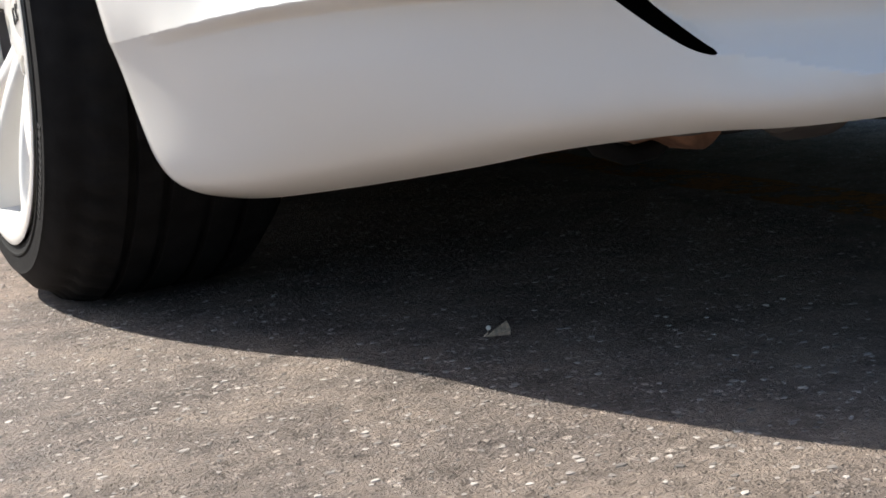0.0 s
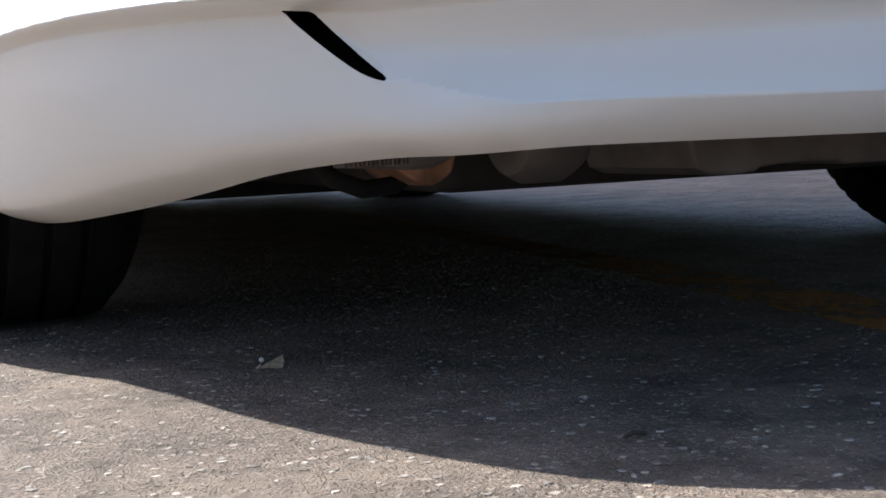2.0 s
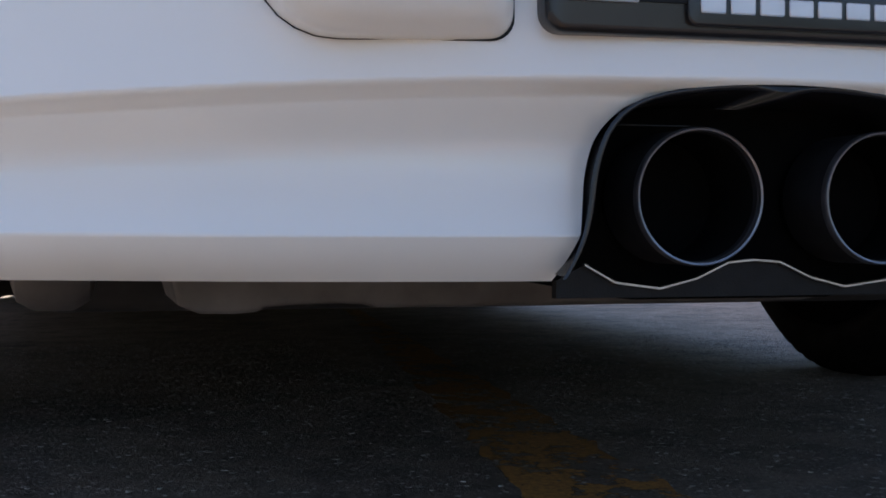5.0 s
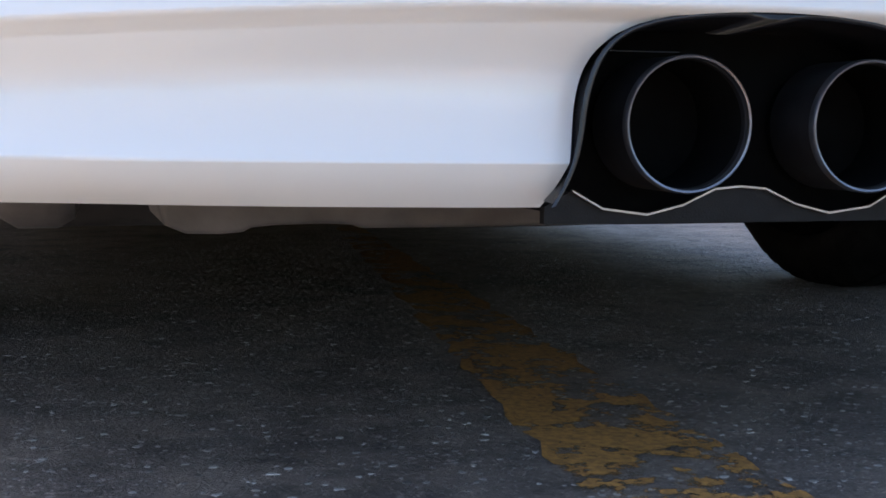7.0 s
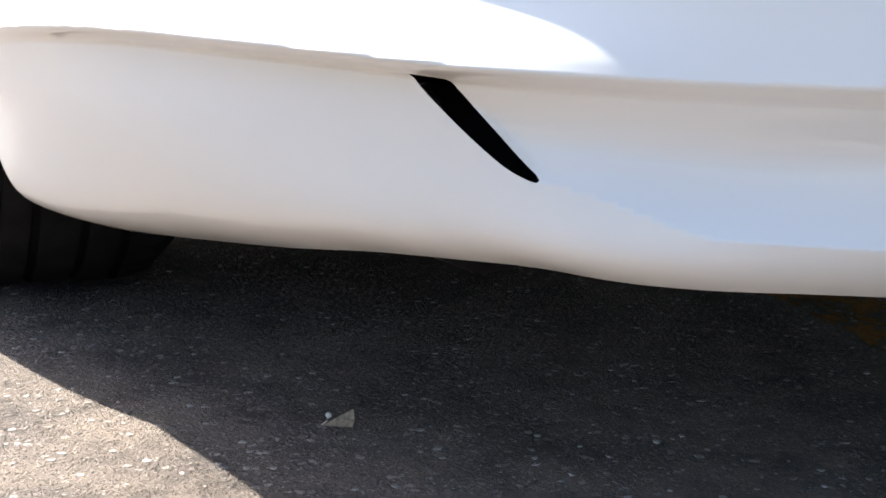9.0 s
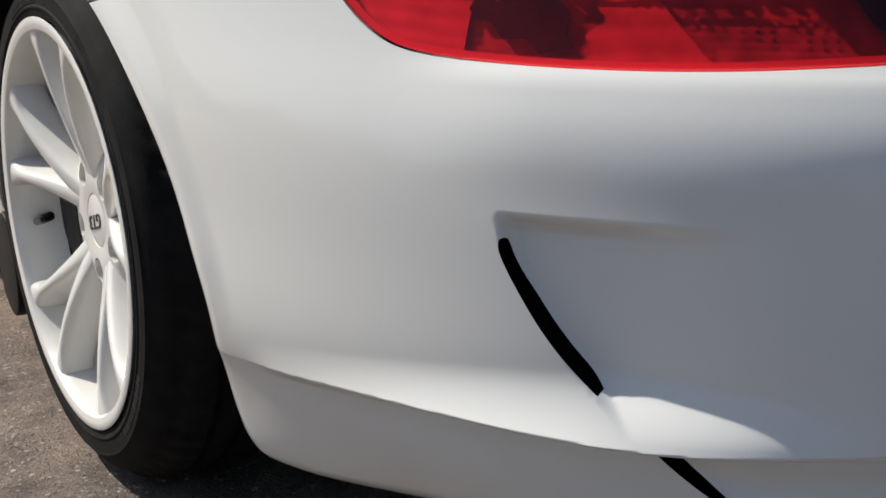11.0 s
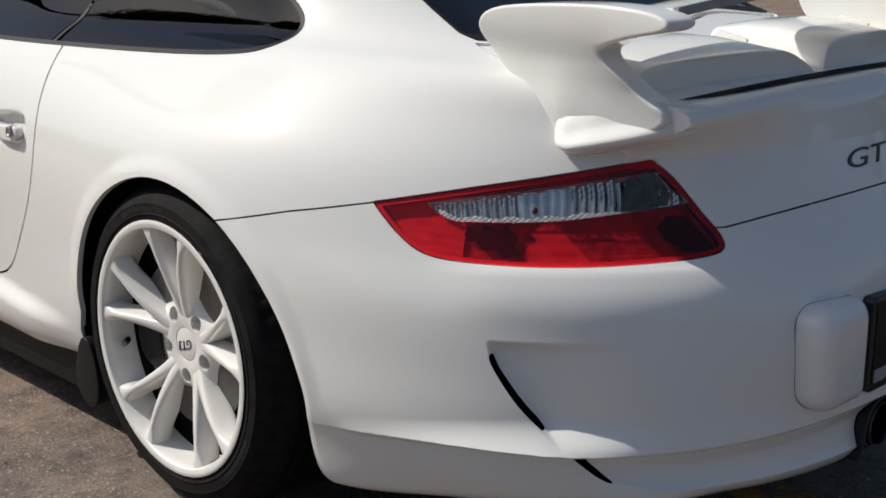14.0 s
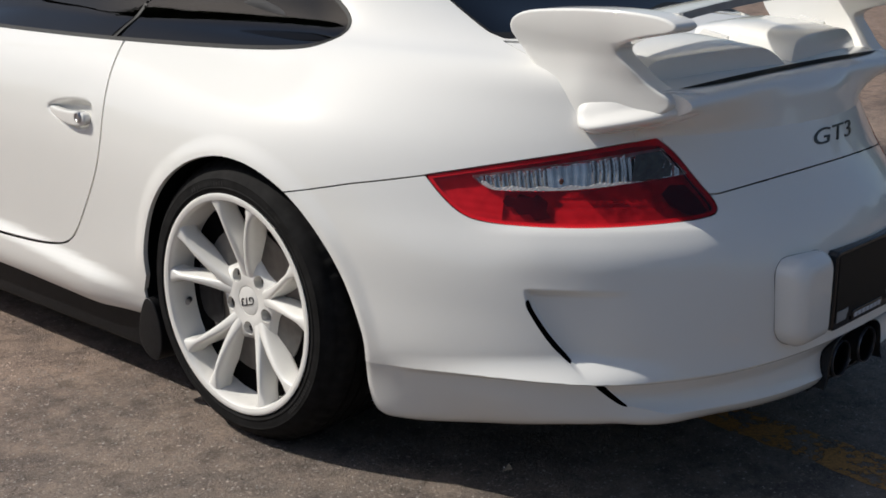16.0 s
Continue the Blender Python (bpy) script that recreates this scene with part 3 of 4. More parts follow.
def outline_field(points, scale=(1.0, 1.0)):
    """Signed distance to a closed outline, above zero inside."""
    q = np.array(points) * scale
    r = np.roll(q, -1, 0)

    def sd(a, b):
        p = np.stack([a * scale[0], b * scale[1]], -1)[:, None]
        e = r - q
        t = np.clip(((p - q) * e).sum(-1) / ((e * e).sum(-1) + 1e-12), 0, 1)
        dist = np.linalg.norm(p - q - t[..., None] * e, axis=-1).min(1)
        over = (q[:, 1] > p[..., 1]) != (r[:, 1] > p[..., 1])
        cross = q[:, 0] + (p[..., 1] - q[:, 1]) / (np.where(r[:, 1] == q[:, 1], 1e-12, r[:, 1] - q[:, 1])) * (r[:, 0] - q[:, 0])
        inside = (over & (p[..., 0] < cross)).sum(1) % 2 == 1
        return np.where(inside, dist, -dist)
    return sd


LAMP = outline_field(rounded([(.3245, .6815), (.425, .7085), (.5255, .7306), (.6427, .7545), (.6738, .7225), (.7028, .6653), (.7185, .634), (.7195, .611), (.6958, .602), (.6317, .597), (.5525, .592), (.4694, .592), (.3872, .598), (.3610, .6143), (.3411, .648)], 2, keep=(0, 3)), (1.4, 1))
CLEAR = outline_field(rounded([(.3870, .6843), (.4403, .6967), (.5265, .7124), (.5926, .7258), (.6517, .7355), (.6668, .7129), (.6880, .6844), (.6517, .6784), (.5966, .6702), (.5195, .6593), (.4383, .6579), (.4080, .6585)], 2, keep=(0, 4, 6)), (1.4, 1))
HANDLE = outline_field(rounded([(.763, .688), (.738, .716), (.660, .732), (.575, .736), (.543, .724), (.538, .686), (.553, .655), (.597, .645), (.649, .650), (.7025, .662)], 2))
DOOR = outline_field(rounded([(.62, 1.02), (.53, .865), (.497, .75), (.496, .65), (.52, .57), (.563, .499), (.637, .397), (.69, .345), (.76, .322), (.90, .314), (1.72, .31), (1.72, 1.02)], 2, keep=(0, 11)))
WINDOW = outline_field(rounded([(1.62, .862), (1.1, .862), (.534, .868), (.183, .875), (-.02, .887), (-.10, .902), (-.118, .935), (-.085, .975), (.10, 1.06), (.35, 1.14), (.70, 1.19), (1.2, 1.19), (1.55, 1.05)], 2))
EXHAUST = outline_field(rounded([(-.147, .170), (-.133, .200), (-.1245, .225), (-.120, .262), (-.1095, .2875), (-.087, .3015), (-.04, .3085), (.04, .309), (.1, .303), (.15, .17)], 2))


def handle_shape(p):
    """1 in the middle of the door handle's bowl, 0 on its edge."""
    return HANDLE(p[:, 1], p[:, 2]) / .043


def handle_field(u, v, p):
    return np.where(u < .2, handle_shape(p) * .043, -1.0)


def arch_field(u, v, p):
    return arch_gap(u, p[:, 1], p[:, 2])


def seam_height(u):
    s = np.clip((u - .726) / .274, 0, 1)
    return np.where(u > .726, .643 + .028 * (1 - (1 - s) ** 2), np.interp(u, (.10, .217, .330, .40, .55, .70, .726), (.613, .652, .6815, .668, .655, .645, .643)))


def bumper_field(u, v, p):
    return np.minimum(seam_height(u) - p[:, 2], (u - .05) * 1.4)


def lamp_field(u, v, p):
    return LAMP(u, p[:, 2])


def lid_field(u, v, p):
    left = np.interp(v, (6, 8.25, 9.2, 9.9, 10.25, 11.2), (.66, .650, .655, .64, .445, .435))
    return np.minimum(np.minimum((u - left) * 1.2, p[:, 2] - seam_height(u)), (10.98 + .66 * smooth(.43, .8, u) - v) * .05)


def sill_field(u, v, p):
    return np.where(p[:, 1] > .30, p[:, 2] - .190 - .022 * smooth(.34, .50, p[:, 1]) - .018 * smooth(.45, 1.1, p[:, 1]), 1.0)


def side_window_field(u, v, p):
    return np.where(u < .35, WINDOW(p[:, 1], p[:, 2]), -1.0)


def door_field(u, v, p):
    return np.where(u < .2, DOOR(p[:, 1], p[:, 2]), -1.0)


def glass_field(u, v, p):
    left = np.interp(v, (10.9, 11.2, 11.8, 13.6), (.47, .435, .45, .55))
    return np.minimum(np.minimum((u - left) * .8, (v - 11.06 - .66 * smooth(.43, .8, u)) * .06), (13.7 - v) * .08)


def slit_field(outline, keep=()):
    shape = outline_field(rounded(outline, 2, keep), (1.2, 1))
    return lambda u, v, p: np.where((u > .3) & (u < .7), shape(u, p[:, 2]), -1.0)


SLIT_A = slit_field([(.4278, .4490), (.4290, .440), (.4358, .4205), (.449, .390), (.4614, .3672), (.4734, .3494), (.4823, .338), (.4880, .3312), (.4908, .3290), (.4922, .3318), (.4868, .3399),
                     (.4811, .3490), (.4694, .3665), (.4565, .3894), (.443, .4190), (.4382, .4319), (.4345, .4445), (.4325, .4550), (.4292, .4555)])
SLIT_B = slit_field([(.5209, .2880), (.5248, .2805), (.5368, .2658), (.5480, .2533), (.5584, .2432), (.5674, .2383), (.5719, .2372), (.5729, .2395), (.5712, .2413), (.5672, .2450), (.5584, .2542), (.5464, .2685),
                     (.5408, .2776), (.5364, .2856)], keep=(0, 13))


def away(field, gap=0.0015):
    return lambda u, v, p: -field(u, v, p) - gap


def inside(field, gap=0.0015):
    return lambda u, v, p: field(u, v, p) - gap


def exhaust_field(u, v, p):
    return np.where(u > .8, EXHAUST(p[:, 0], p[:, 2]), -1.0)


U_SIDE = list(np.linspace(-1.9, -.4, 40)[:-1]) + list(np.linspace(-.4, 0, 28)[:-1])
U_TAIL = list(np.linspace(0, .15, 20)[:-1]) + list(np.linspace(.15, .25, 50)[:-1]) + list(np.linspace(.25, .40, 24)[:-1]) + list(np.linspace(.40, .62, 100)[:-1]) + list(np.linspace(.62, 1, 60))
V_LOW = list(np.linspace(0, 1, 7)[:-1]) + list(np.linspace(1, 2.3, 24)[:-1]) + list(np.linspace(2.3, 3.1, 46)[:-1]) + list(np.linspace(3.1, 5, 40)[:-1]) + list(np.linspace(5, 7.4, 22))

car = new("sports_car")
tagged(car, "white rear-engined sports car parked on worn asphalt", "car")

skin_part("bumper", PAINT, car, [u for u in U_TAIL if u > .04], V_LOW, [inside(bumper_field), arch_field, away(lamp_field, .001), away(SLIT_A, 0), away(SLIT_B, 0), away(exhaust_field, 0)], (1, -1), .012, label="white painted rear bumper with four slit vents", bare=(SLIT_A, SLIT_B))
V_UP = list(np.linspace(0, 6, 50)[:-1]) + list(np.linspace(6, 11.5, 70)[:-1]) + list(np.linspace(11.5, 14, 20)[:-1]) + list(np.linspace(14, 15, 10))
U_ALL = U_SIDE + list(np.linspace(0, .40, 110)[:-1]) + [u for u in U_TAIL if u >= .40]
for s in (1, -1):
    skin_part("quarter_panel", PAINT, car, [u for u in U_ALL if u > -1.86], V_UP,
              [away(bumper_field), arch_field, sill_field, away(lamp_field, .001), away(side_window_field, 0), away(door_field, .0022), away(lid_field), away(glass_field, 0)], (s,), .012, label="white painted rear quarter panel with wide wheel arch")
    door = skin_part("door", PAINT, car, list(np.linspace(-1.8, -.8, 34)[:-1]) + list(np.linspace(-.8, -.4, 60)), list(np.linspace(2.4, 6.2, 34)[:-1]) + list(np.linspace(6.2, 8.2, 50)[:-1]) + list(np.linspace(8.2, 11, 24)), [inside(door_field, .0040), away(side_window_field, 0), away(handle_field, 0)], (s,), .012, label="closed white painted car door")
    for lo, hi, name in ((.585, 1.7, "door_window"), (-.3, .572, "quarter_window")):
        skin_part(name, GLASS, car, list(np.linspace(-1.8, 0, 60)) + list(np.linspace(.004, .2, 16)), list(np.linspace(8.8, 13.8, 50)),
                  [inside(side_window_field, .006), lambda u, v, p, lo=lo, hi=hi: np.minimum(p[:, 1] - lo + .30 * (p[:, 2] - .95) * (lo > 0), hi - p[:, 1])], (s,), 0, -.004, label="dark tinted side window glass")
    skin_part("window_seal", SEAL, car, list(np.linspace(-1.8, 0, 90)) + list(np.linspace(.003, .2, 30)), list(np.linspace(8.8, 13.8, 90)),
              [inside(side_window_field, 0), away(side_window_field, -.008)], (s,), .008, .001, label="black rubber window seal")
    skin_part("window_post", SEAL, car, list(np.linspace(-.8, -.4, 60)), list(np.linspace(9, 13.5, 40)),
              [inside(side_window_field, .004), lambda u, v, p: .0055 - np.abs(p[:, 1] - .578 + .18 * (p[:, 2] - .95))], (s,), .004, -.003, label="black window post")
skin_part("engine_lid", PAINT, car, [u for u in U_TAIL if u > .41], list(np.linspace(6, 11.75, 100)), [inside(lid_field), away(lamp_field, .001)], (1, -1), .012, label="white painted engine lid")
skin_part("rear_window", GLASS, car, list(np.linspace(.4, 1, 40)), list(np.linspace(11, 13.8, 30)), [inside(glass_field, .006)], (1, -1), 0, -.004, label="dark tinted rear window glass")
skin_part("rear_window_seal", SEAL, car, list(np.linspace(.4, 1, 60)), list(np.linspace(11, 13.8, 60)), [inside(glass_field, 0), away(glass_field, -.008)], (1, -1), .006, .001)
skin_part("front_body", PAINT, car, list(np.linspace(-3.35, -1.86, 40)), list(np.linspace(0, 15, 60)), [], (1, -1), 0, label="white painted front body")

# dark inserts behind the slits
for s in (1, -1):
    for field, lo, hi in ((SLIT_A, 2.8, 4.8), (SLIT_B, 1.5, 3.2)):
        skin_part("vent_slot", VOID, car, list(np.linspace(.40, .62, 60)), list(np.linspace(lo, hi, 40)), [inside(field, -.012)], (s,), 0, -.030, label="black slit vent", even=True)


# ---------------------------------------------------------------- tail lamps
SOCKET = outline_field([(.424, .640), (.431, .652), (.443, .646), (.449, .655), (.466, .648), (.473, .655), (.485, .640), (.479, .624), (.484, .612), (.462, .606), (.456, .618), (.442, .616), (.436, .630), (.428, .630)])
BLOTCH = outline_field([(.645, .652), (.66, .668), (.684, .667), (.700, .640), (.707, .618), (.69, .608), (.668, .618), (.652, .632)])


def build_tail_lamp(s):
    lamp = new("tail_lamp")
    lamp.parent = car
    tagged(lamp, "red and clear tail lamp")
    us, vs = list(np.linspace(.31, .74, 110)), list(np.linspace(5.6, 8.6, 70))

    def below(field, gap):
        return [inside(lamp_field, gap), lambda u, v, p: -CLEAR(u, p[:, 2]) + .004, field]
    skin_part("red_lens", RED_LENS, lamp, us, vs, [inside(lamp_field, .001), lambda u, v, p: -CLEAR(u, p[:, 2])], (s,), .004, .001, "glossy red lamp lens").visible_shadow = False
    skin_part("clear_lens", CLEAR_LENS, lamp, us, vs, [lambda u, v, p: CLEAR(u, p[:, 2]) - .0005], (s,), 0, .001, "clear ribbed lamp lens").visible_shadow = False
    skin_part("clear_reflector", CHROME, lamp, list(np.linspace(.38, .70, 420)), list(np.linspace(6.2, 8.4, 90)), [lambda u, v, p: CLEAR(u, p[:, 2]) - .0008], (s,), 0, -.012, "fluted chrome reflector",
              lambda u, p: (.0016 + .0004 * np.sin(p[:, 2] * 700)) * np.sin(u * 560 + 1.1 * np.sin(p[:, 2] * 70) * (u > .52)) * np.where((u < .49) | (u > .55), 1, .45) + .0003 * np.sin(p[:, 2] * 1300) - .012 * smooth(.60, .606, u) * smooth(.648, .642, u))
    # dark ribbed sheet stands for the wing foot's shadow on the reflector
    skin_part("shadow_insert", SHADOW_GREY, lamp, list(np.linspace(.58, .68, 60)), list(np.linspace(6.2, 8.4, 60)), [lambda u, v, p: CLEAR(u, p[:, 2]) - .0035, lambda u, v, p: np.minimum(u - .606 - .2 * (p[:, 2] - .68), .662 - u + .3 * (p[:, 2] - .68))], (s,), 0, -.0098, "dark ribbed sheet for the wing's shadow in the clear lens", lambda u, p: .0011 * np.sin(u * 620 + 14 * np.sin(p[:, 2] * 60)) + .0004 * np.sin(p[:, 2] * 1100))
    skin_part("prism_strip", FACET, lamp, list(np.linspace(.40, .70, 420)), list(np.linspace(6.2, 8.4, 120)), [lambda u, v, p: CLEAR(u, p[:, 2]) - .001, lambda u, v, p: .0085 + .002 * np.sin(u * 160) - CLEAR(u, p[:, 2]), lambda u, v, p: .676 - p[:, 2]], (s,), 0, -.008, "bright row of small prisms",
              lambda u, p: .0010 * np.sin(u * 900) * np.sin(p[:, 2] * 1100))
    # the bright facets, the dull ones between them, the dark socket, the dark corner blotch
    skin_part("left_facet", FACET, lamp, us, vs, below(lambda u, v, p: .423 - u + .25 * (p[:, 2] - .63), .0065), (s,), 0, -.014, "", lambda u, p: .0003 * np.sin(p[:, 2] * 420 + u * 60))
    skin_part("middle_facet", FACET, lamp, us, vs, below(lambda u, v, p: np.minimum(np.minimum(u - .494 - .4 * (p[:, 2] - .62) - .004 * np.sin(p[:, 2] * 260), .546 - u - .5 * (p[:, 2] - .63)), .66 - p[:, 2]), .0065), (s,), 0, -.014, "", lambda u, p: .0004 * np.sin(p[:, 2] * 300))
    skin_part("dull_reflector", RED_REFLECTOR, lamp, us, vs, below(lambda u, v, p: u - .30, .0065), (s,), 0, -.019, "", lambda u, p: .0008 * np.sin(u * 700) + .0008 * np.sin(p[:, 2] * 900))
    for name, field in (("bulb_socket", SOCKET), ("corner_blotch", BLOTCH)):
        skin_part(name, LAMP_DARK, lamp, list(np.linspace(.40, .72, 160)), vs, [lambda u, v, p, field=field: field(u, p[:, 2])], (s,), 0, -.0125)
    skin_part("lamp_housing", BLACK, lamp, us, vs, [inside(lamp_field, -.004)], (s,), -.030, -.034, "black lamp housing")
    skin_part("lens_rim", RIM_PLASTIC, lamp, us, vs, [inside(lamp_field, .0015), away(lamp_field, -.008)], (s,), .006, -.003)
    for u0, v0, r, mat in ((.508, 7.15, .0065, AMBER),):
        p, n = skin_frame(np.array([u0]), np.array([v0]))
        q = Vector(p[0] - n[0] * .011)
        q.x *= s
        bm = bmesh.new()
        bmesh.ops.create_icosphere(bm, subdivisions=3, radius=r, matrix=Matrix.Translation(q) @ Matrix.Diagonal((1, .6, 1, 1)))
        part("bulb", bm, mat, lamp)


for s in (1, -1):
    build_tail_lamp(s)


# ---------------------------------------------------------------- wheels
def text_part(name, words, size, depth, matrix, mat, parent, slant=0.25):
    """Raised lettering in the built-in font, centred on its place."""
    cu = bpy.data.curves.new(name, "FONT")
    cu.body, cu.size, cu.extrude, cu.shear = words, size, depth, slant
    cu.align_x, cu.align_y = "CENTER", "CENTER"
    tmp = new(name, cu)
    bpy.context.view_layer.update()
    me = bpy.data.meshes.new_from_object(tmp.evaluated_get(bpy.context.evaluated_depsgraph_get()))
    bpy.data.objects.remove(tmp)
    me.transform(matrix)
    me.materials.clear()
    me.materials.append(mat)
    ob = new(name, me)
    ob.parent = parent
    return ob


def spoke_bm(angle, lean):
    """One arm of a twin spoke: a narrow ridge on deep sloping flanks, from the hub to the rim, bowed outward."""
    bm = bmesh.new()
    rings = []
    steps, sides = 16, 18
    for i in range(steps + 1):
        t = i / steps
        r = .058 + t * .187
        a = angle + lean * (.36 + .64 * t ** .9)
        x = .0385 - .0405 * math.sin(min(1, t * 1.05) * 1.45)     # hub deeper than the rim
        flare = float(smooth(.72, 1.0, np.array(t))) ** 1.8
        front = .0062 + .0095 * (1 - t) ** 2.4 + .014 * flare
        back = .0160 + .0040 * math.sin(math.pi * min(1, t * 1.15)) + .008 * flare
        h = .040 + .014 * math.sin(math.pi * min(1, .25 + t * .65))
        c = Vector((0, math.cos(a), math.sin(a)))
        d = Vector((0, -math.sin(a), math.cos(a)))
        ring = []
        for k in range(sides):
            q = 2 * math.pi * (k + .5) / sides
            cx, cy = math.cos(q), math.sin(q)
            ex, ey = math.copysign(abs(cx) ** .42, cx), math.copysign(abs(cy) ** .42, cy)
            w = front + (back - front) * (.5 - .5 * ey) ** .8
            ring.append(bm.verts.new(c * r + d * (w * ex) + Vector((x + h * .5 - h * .5 * ey, 0, 0))))
        rings.append(ring)
    for r0, r1 in zip(rings, rings[1:]):
        for k in range(sides):
            bm.faces.new((r0[k], r0[(k + 1) % sides], r1[(k + 1) % sides], r1[k]))
    bm.faces.new(rings[0][::-1])
    bm.faces.new(rings[-1])
    return bm


def hub_part(wheel, phase):
    """The hub with five bolt holes cut through it."""
    hub = lathe_part("hub", [(.0435, .0), (.0435, .032), (.0435, .0340), (.0408, .0348), (.0388, .046), (.0382, .058), (.0390, .070), (.0418, .082), (.0468, .094), (.055, .104), (.080, .110), (.082, .0)], WHEEL_PAINT, wheel, 80, label="white wheel hub with five bolt holes",
                     bumpy=lambda i, j, r: r * (1 + .09 * math.cos(5 * (2 * math.pi * j / 80 - phase))) if i >= 8 else r)
    bm = bmesh.new()
    for k in range(5):
        b = phase + (2 * k + 1) * math.pi / 5
        bmesh.ops.create_cone(bm, cap_ends=True, segments=24, radius1=.0162, radius2=.0162, depth=.2,
                              matrix=Matrix.Translation((.0, .0655 * math.cos(b), .0655 * math.sin(b))) @ Matrix.Rotation(math.pi / 2, 4, "Y"))
    bmesh.ops.remove_doubles(bm, verts=bm.verts, dist=1e-6)
    me = bpy.data.meshes.new("cutter")
    bm.to_mesh(me)
    bm.free()
    tool = new("cutter", me)
    tool.parent = wheel
    weld = hub.data
    bm = bmesh.new()
    bm.from_mesh(weld)
    bmesh.ops.remove_doubles(bm, verts=bm.verts, dist=1e-5)
    bmesh.ops.dissolve_degenerate(bm, edges=bm.edges, dist=1e-6)
    bmesh.ops.recalc_face_normals(bm, faces=bm.faces)
    bm.to_mesh(weld)
    bm.free()
    cut = hub.modifiers.new("holes", "BOOLEAN")
    cut.object, cut.operation, cut.solver = tool, "DIFFERENCE", "EXACT"
    bpy.context.view_layer.update()
    hub.data = bpy.data.meshes.new_from_object(hub.evaluated_get(bpy.context.evaluated_depsgraph_get()))
    hub.modifiers.clear()
    bpy.data.objects.remove(tool)
    hub.data.polygons.foreach_set("use_smooth", [True] * len(hub.data.polygons))
    hub.data.set_sharp_from_angle(angle=radians(40))
    return hub


def build_wheel(name, x_face, y, z, tyre_r=.333, width=.262, side=1, phase=0.0):
    """A wheel in its own axes: the outer face looks towards -x, then turned to its side of the car."""
    wheel = new(name)
    wheel.parent = car
    tagged(wheel, "white twin-spoke alloy wheel with a low black tyre")
    wheel.matrix_local = Matrix.Translation((x_face * side, y, z)) @ (Matrix() if side == 1 else Matrix.Rotation(math.pi, 4, "Z"))
    w, R = width, tyre_r
    groove = .008
    tread = [(.030, R - .014), (.036, R - .007), (.048, R - .003)]
    for g in (.070, .105, .150, .188):
        tread += [(g - .005, R - .0005), (g - .0045, R - groove), (g + .0045, R - groove), (g + .005, R)]
    tread += [(w - .048, R - .003), (w - .036, R - .007), (w - .03, R - .014)]
    profile = [(.008, .2495), (-.002, .2575), (-.0035, .266), (-.005, .2675), (-.005, .2695), (-.0035, .271), (-.004, .284), (-.003, .288), (-.0035, .2895), (-.001, .292), (.002, .297), (.012, .310), (.022, R - .019)] + tread + [(w - .012, .300), (w - .002, .280), (w - .004, .262), (w - .012, .248)]

    def sipes(i, j, r):
        shoulder = 13 <= i <= 15 or i >= 32 and i <= 34
        return r - .004 if (shoulder and j % 4 == 0) else r
    tyre = lathe_part("tyre", profile, RUBBER, wheel, 240, label="black low-profile tyre with grooves", bumpy=sipes)
    bm = bmesh.new()
    rng = random.Random(8)
    for start, count, rad, high in ((62, 13, .2775, .009), (118, 9, .2800, .0055), (205, 13, .2775, .009), (300, 11, .2790, .006)):
        for k in range(count):
            wide = high * rng.uniform(.45, .75)
            a = radians(start) + k * high * 1.05 / rad
            bmesh.ops.create_cube(bm, size=1, matrix=Matrix.Rotation(a, 4, "X") @ Matrix.Translation((-.0035, rad, 0)) @ Matrix.Diagonal((.0022, high, wide, 1)))
    part("sidewall_print", bm, SIDEWALL_PRINT, tyre, "raised grey bars on the sidewall", smooth=False)["kind"] = "stuff"
    rim = lathe_part("rim", [(.004, .2485), (-.003, .2545), (-.0055, .2570), (-.0070, .2540), (-.0068, .2480), (-.0050, .2420), (.000, .2385), (.010, .2370), (.020, .2360), (.060, .232), (.090, .218), (w - .06, .214), (w - .022, .225), (w - .006, .238), (w - .002, .248), (w - .008, .2495)], WHEEL_PAINT, wheel, 120, label="white painted rim barrel and flange")
    hub = hub_part(wheel, phase)
    for k in range(5):
        a = phase + k * 2 * math.pi / 5
        for lean in (-.262, .262):
            part("spoke", spoke_bm(a, lean), WHEEL_PAINT, wheel)
        b = a + math.pi / 5
        at = (0, .0655 * math.cos(b), .0655 * math.sin(b))
        lathe_part("wheel_bolt", [(.060, 0), (.060, .0065), (.063, .010), (.078, .010)], DARK_STEEL, wheel, 12, at=at)
    cap = lathe_part("centre_cap", [(.0400, 0), (.0402, .030), (.0415, .0336), (.046, .0338)], WHEEL_PAINT, wheel, 48, label="white centre cap with dark print")
    text_part("cap_print", "GT3", .0265, .0006, Matrix(((0, 0, -1, .0393), (-1, 0, 0, 0), (0, 1, 0, 0), (0, 0, 0, 1))) @ Matrix.Rotation(radians(197), 4, "Z"), BADGE, cap)
    lathe_part("brake_disc", [(.055, .07), (.055, .172), (.058, .172), (.058, .07)], DISC, wheel, 72, True, label="grey steel brake disc")
    part("brake_caliper", prism_bm(rounded([(.10, -.09), (.182, -.08), (.20, 0), (.182, .08), (.10, .09), (.115, 0)], 2), "x", .050, .0615, .004), DARK_STEEL, wheel, "dark brake caliper")
    # flat black discs stand for the shade inside the wheel barrel
    lathe_part("back_shade_disc", [(w - .024, 0), (w - .020, .150), (w - .002, .236), (w + .001, .2505), (w - .006, .2530)], VOID, wheel, 48, label="black disc for the shade on the wheel's inner side")
    lathe_part("front_shade_disc", [(.062, 0), (.062, .2315)], VOID, wheel, 48)
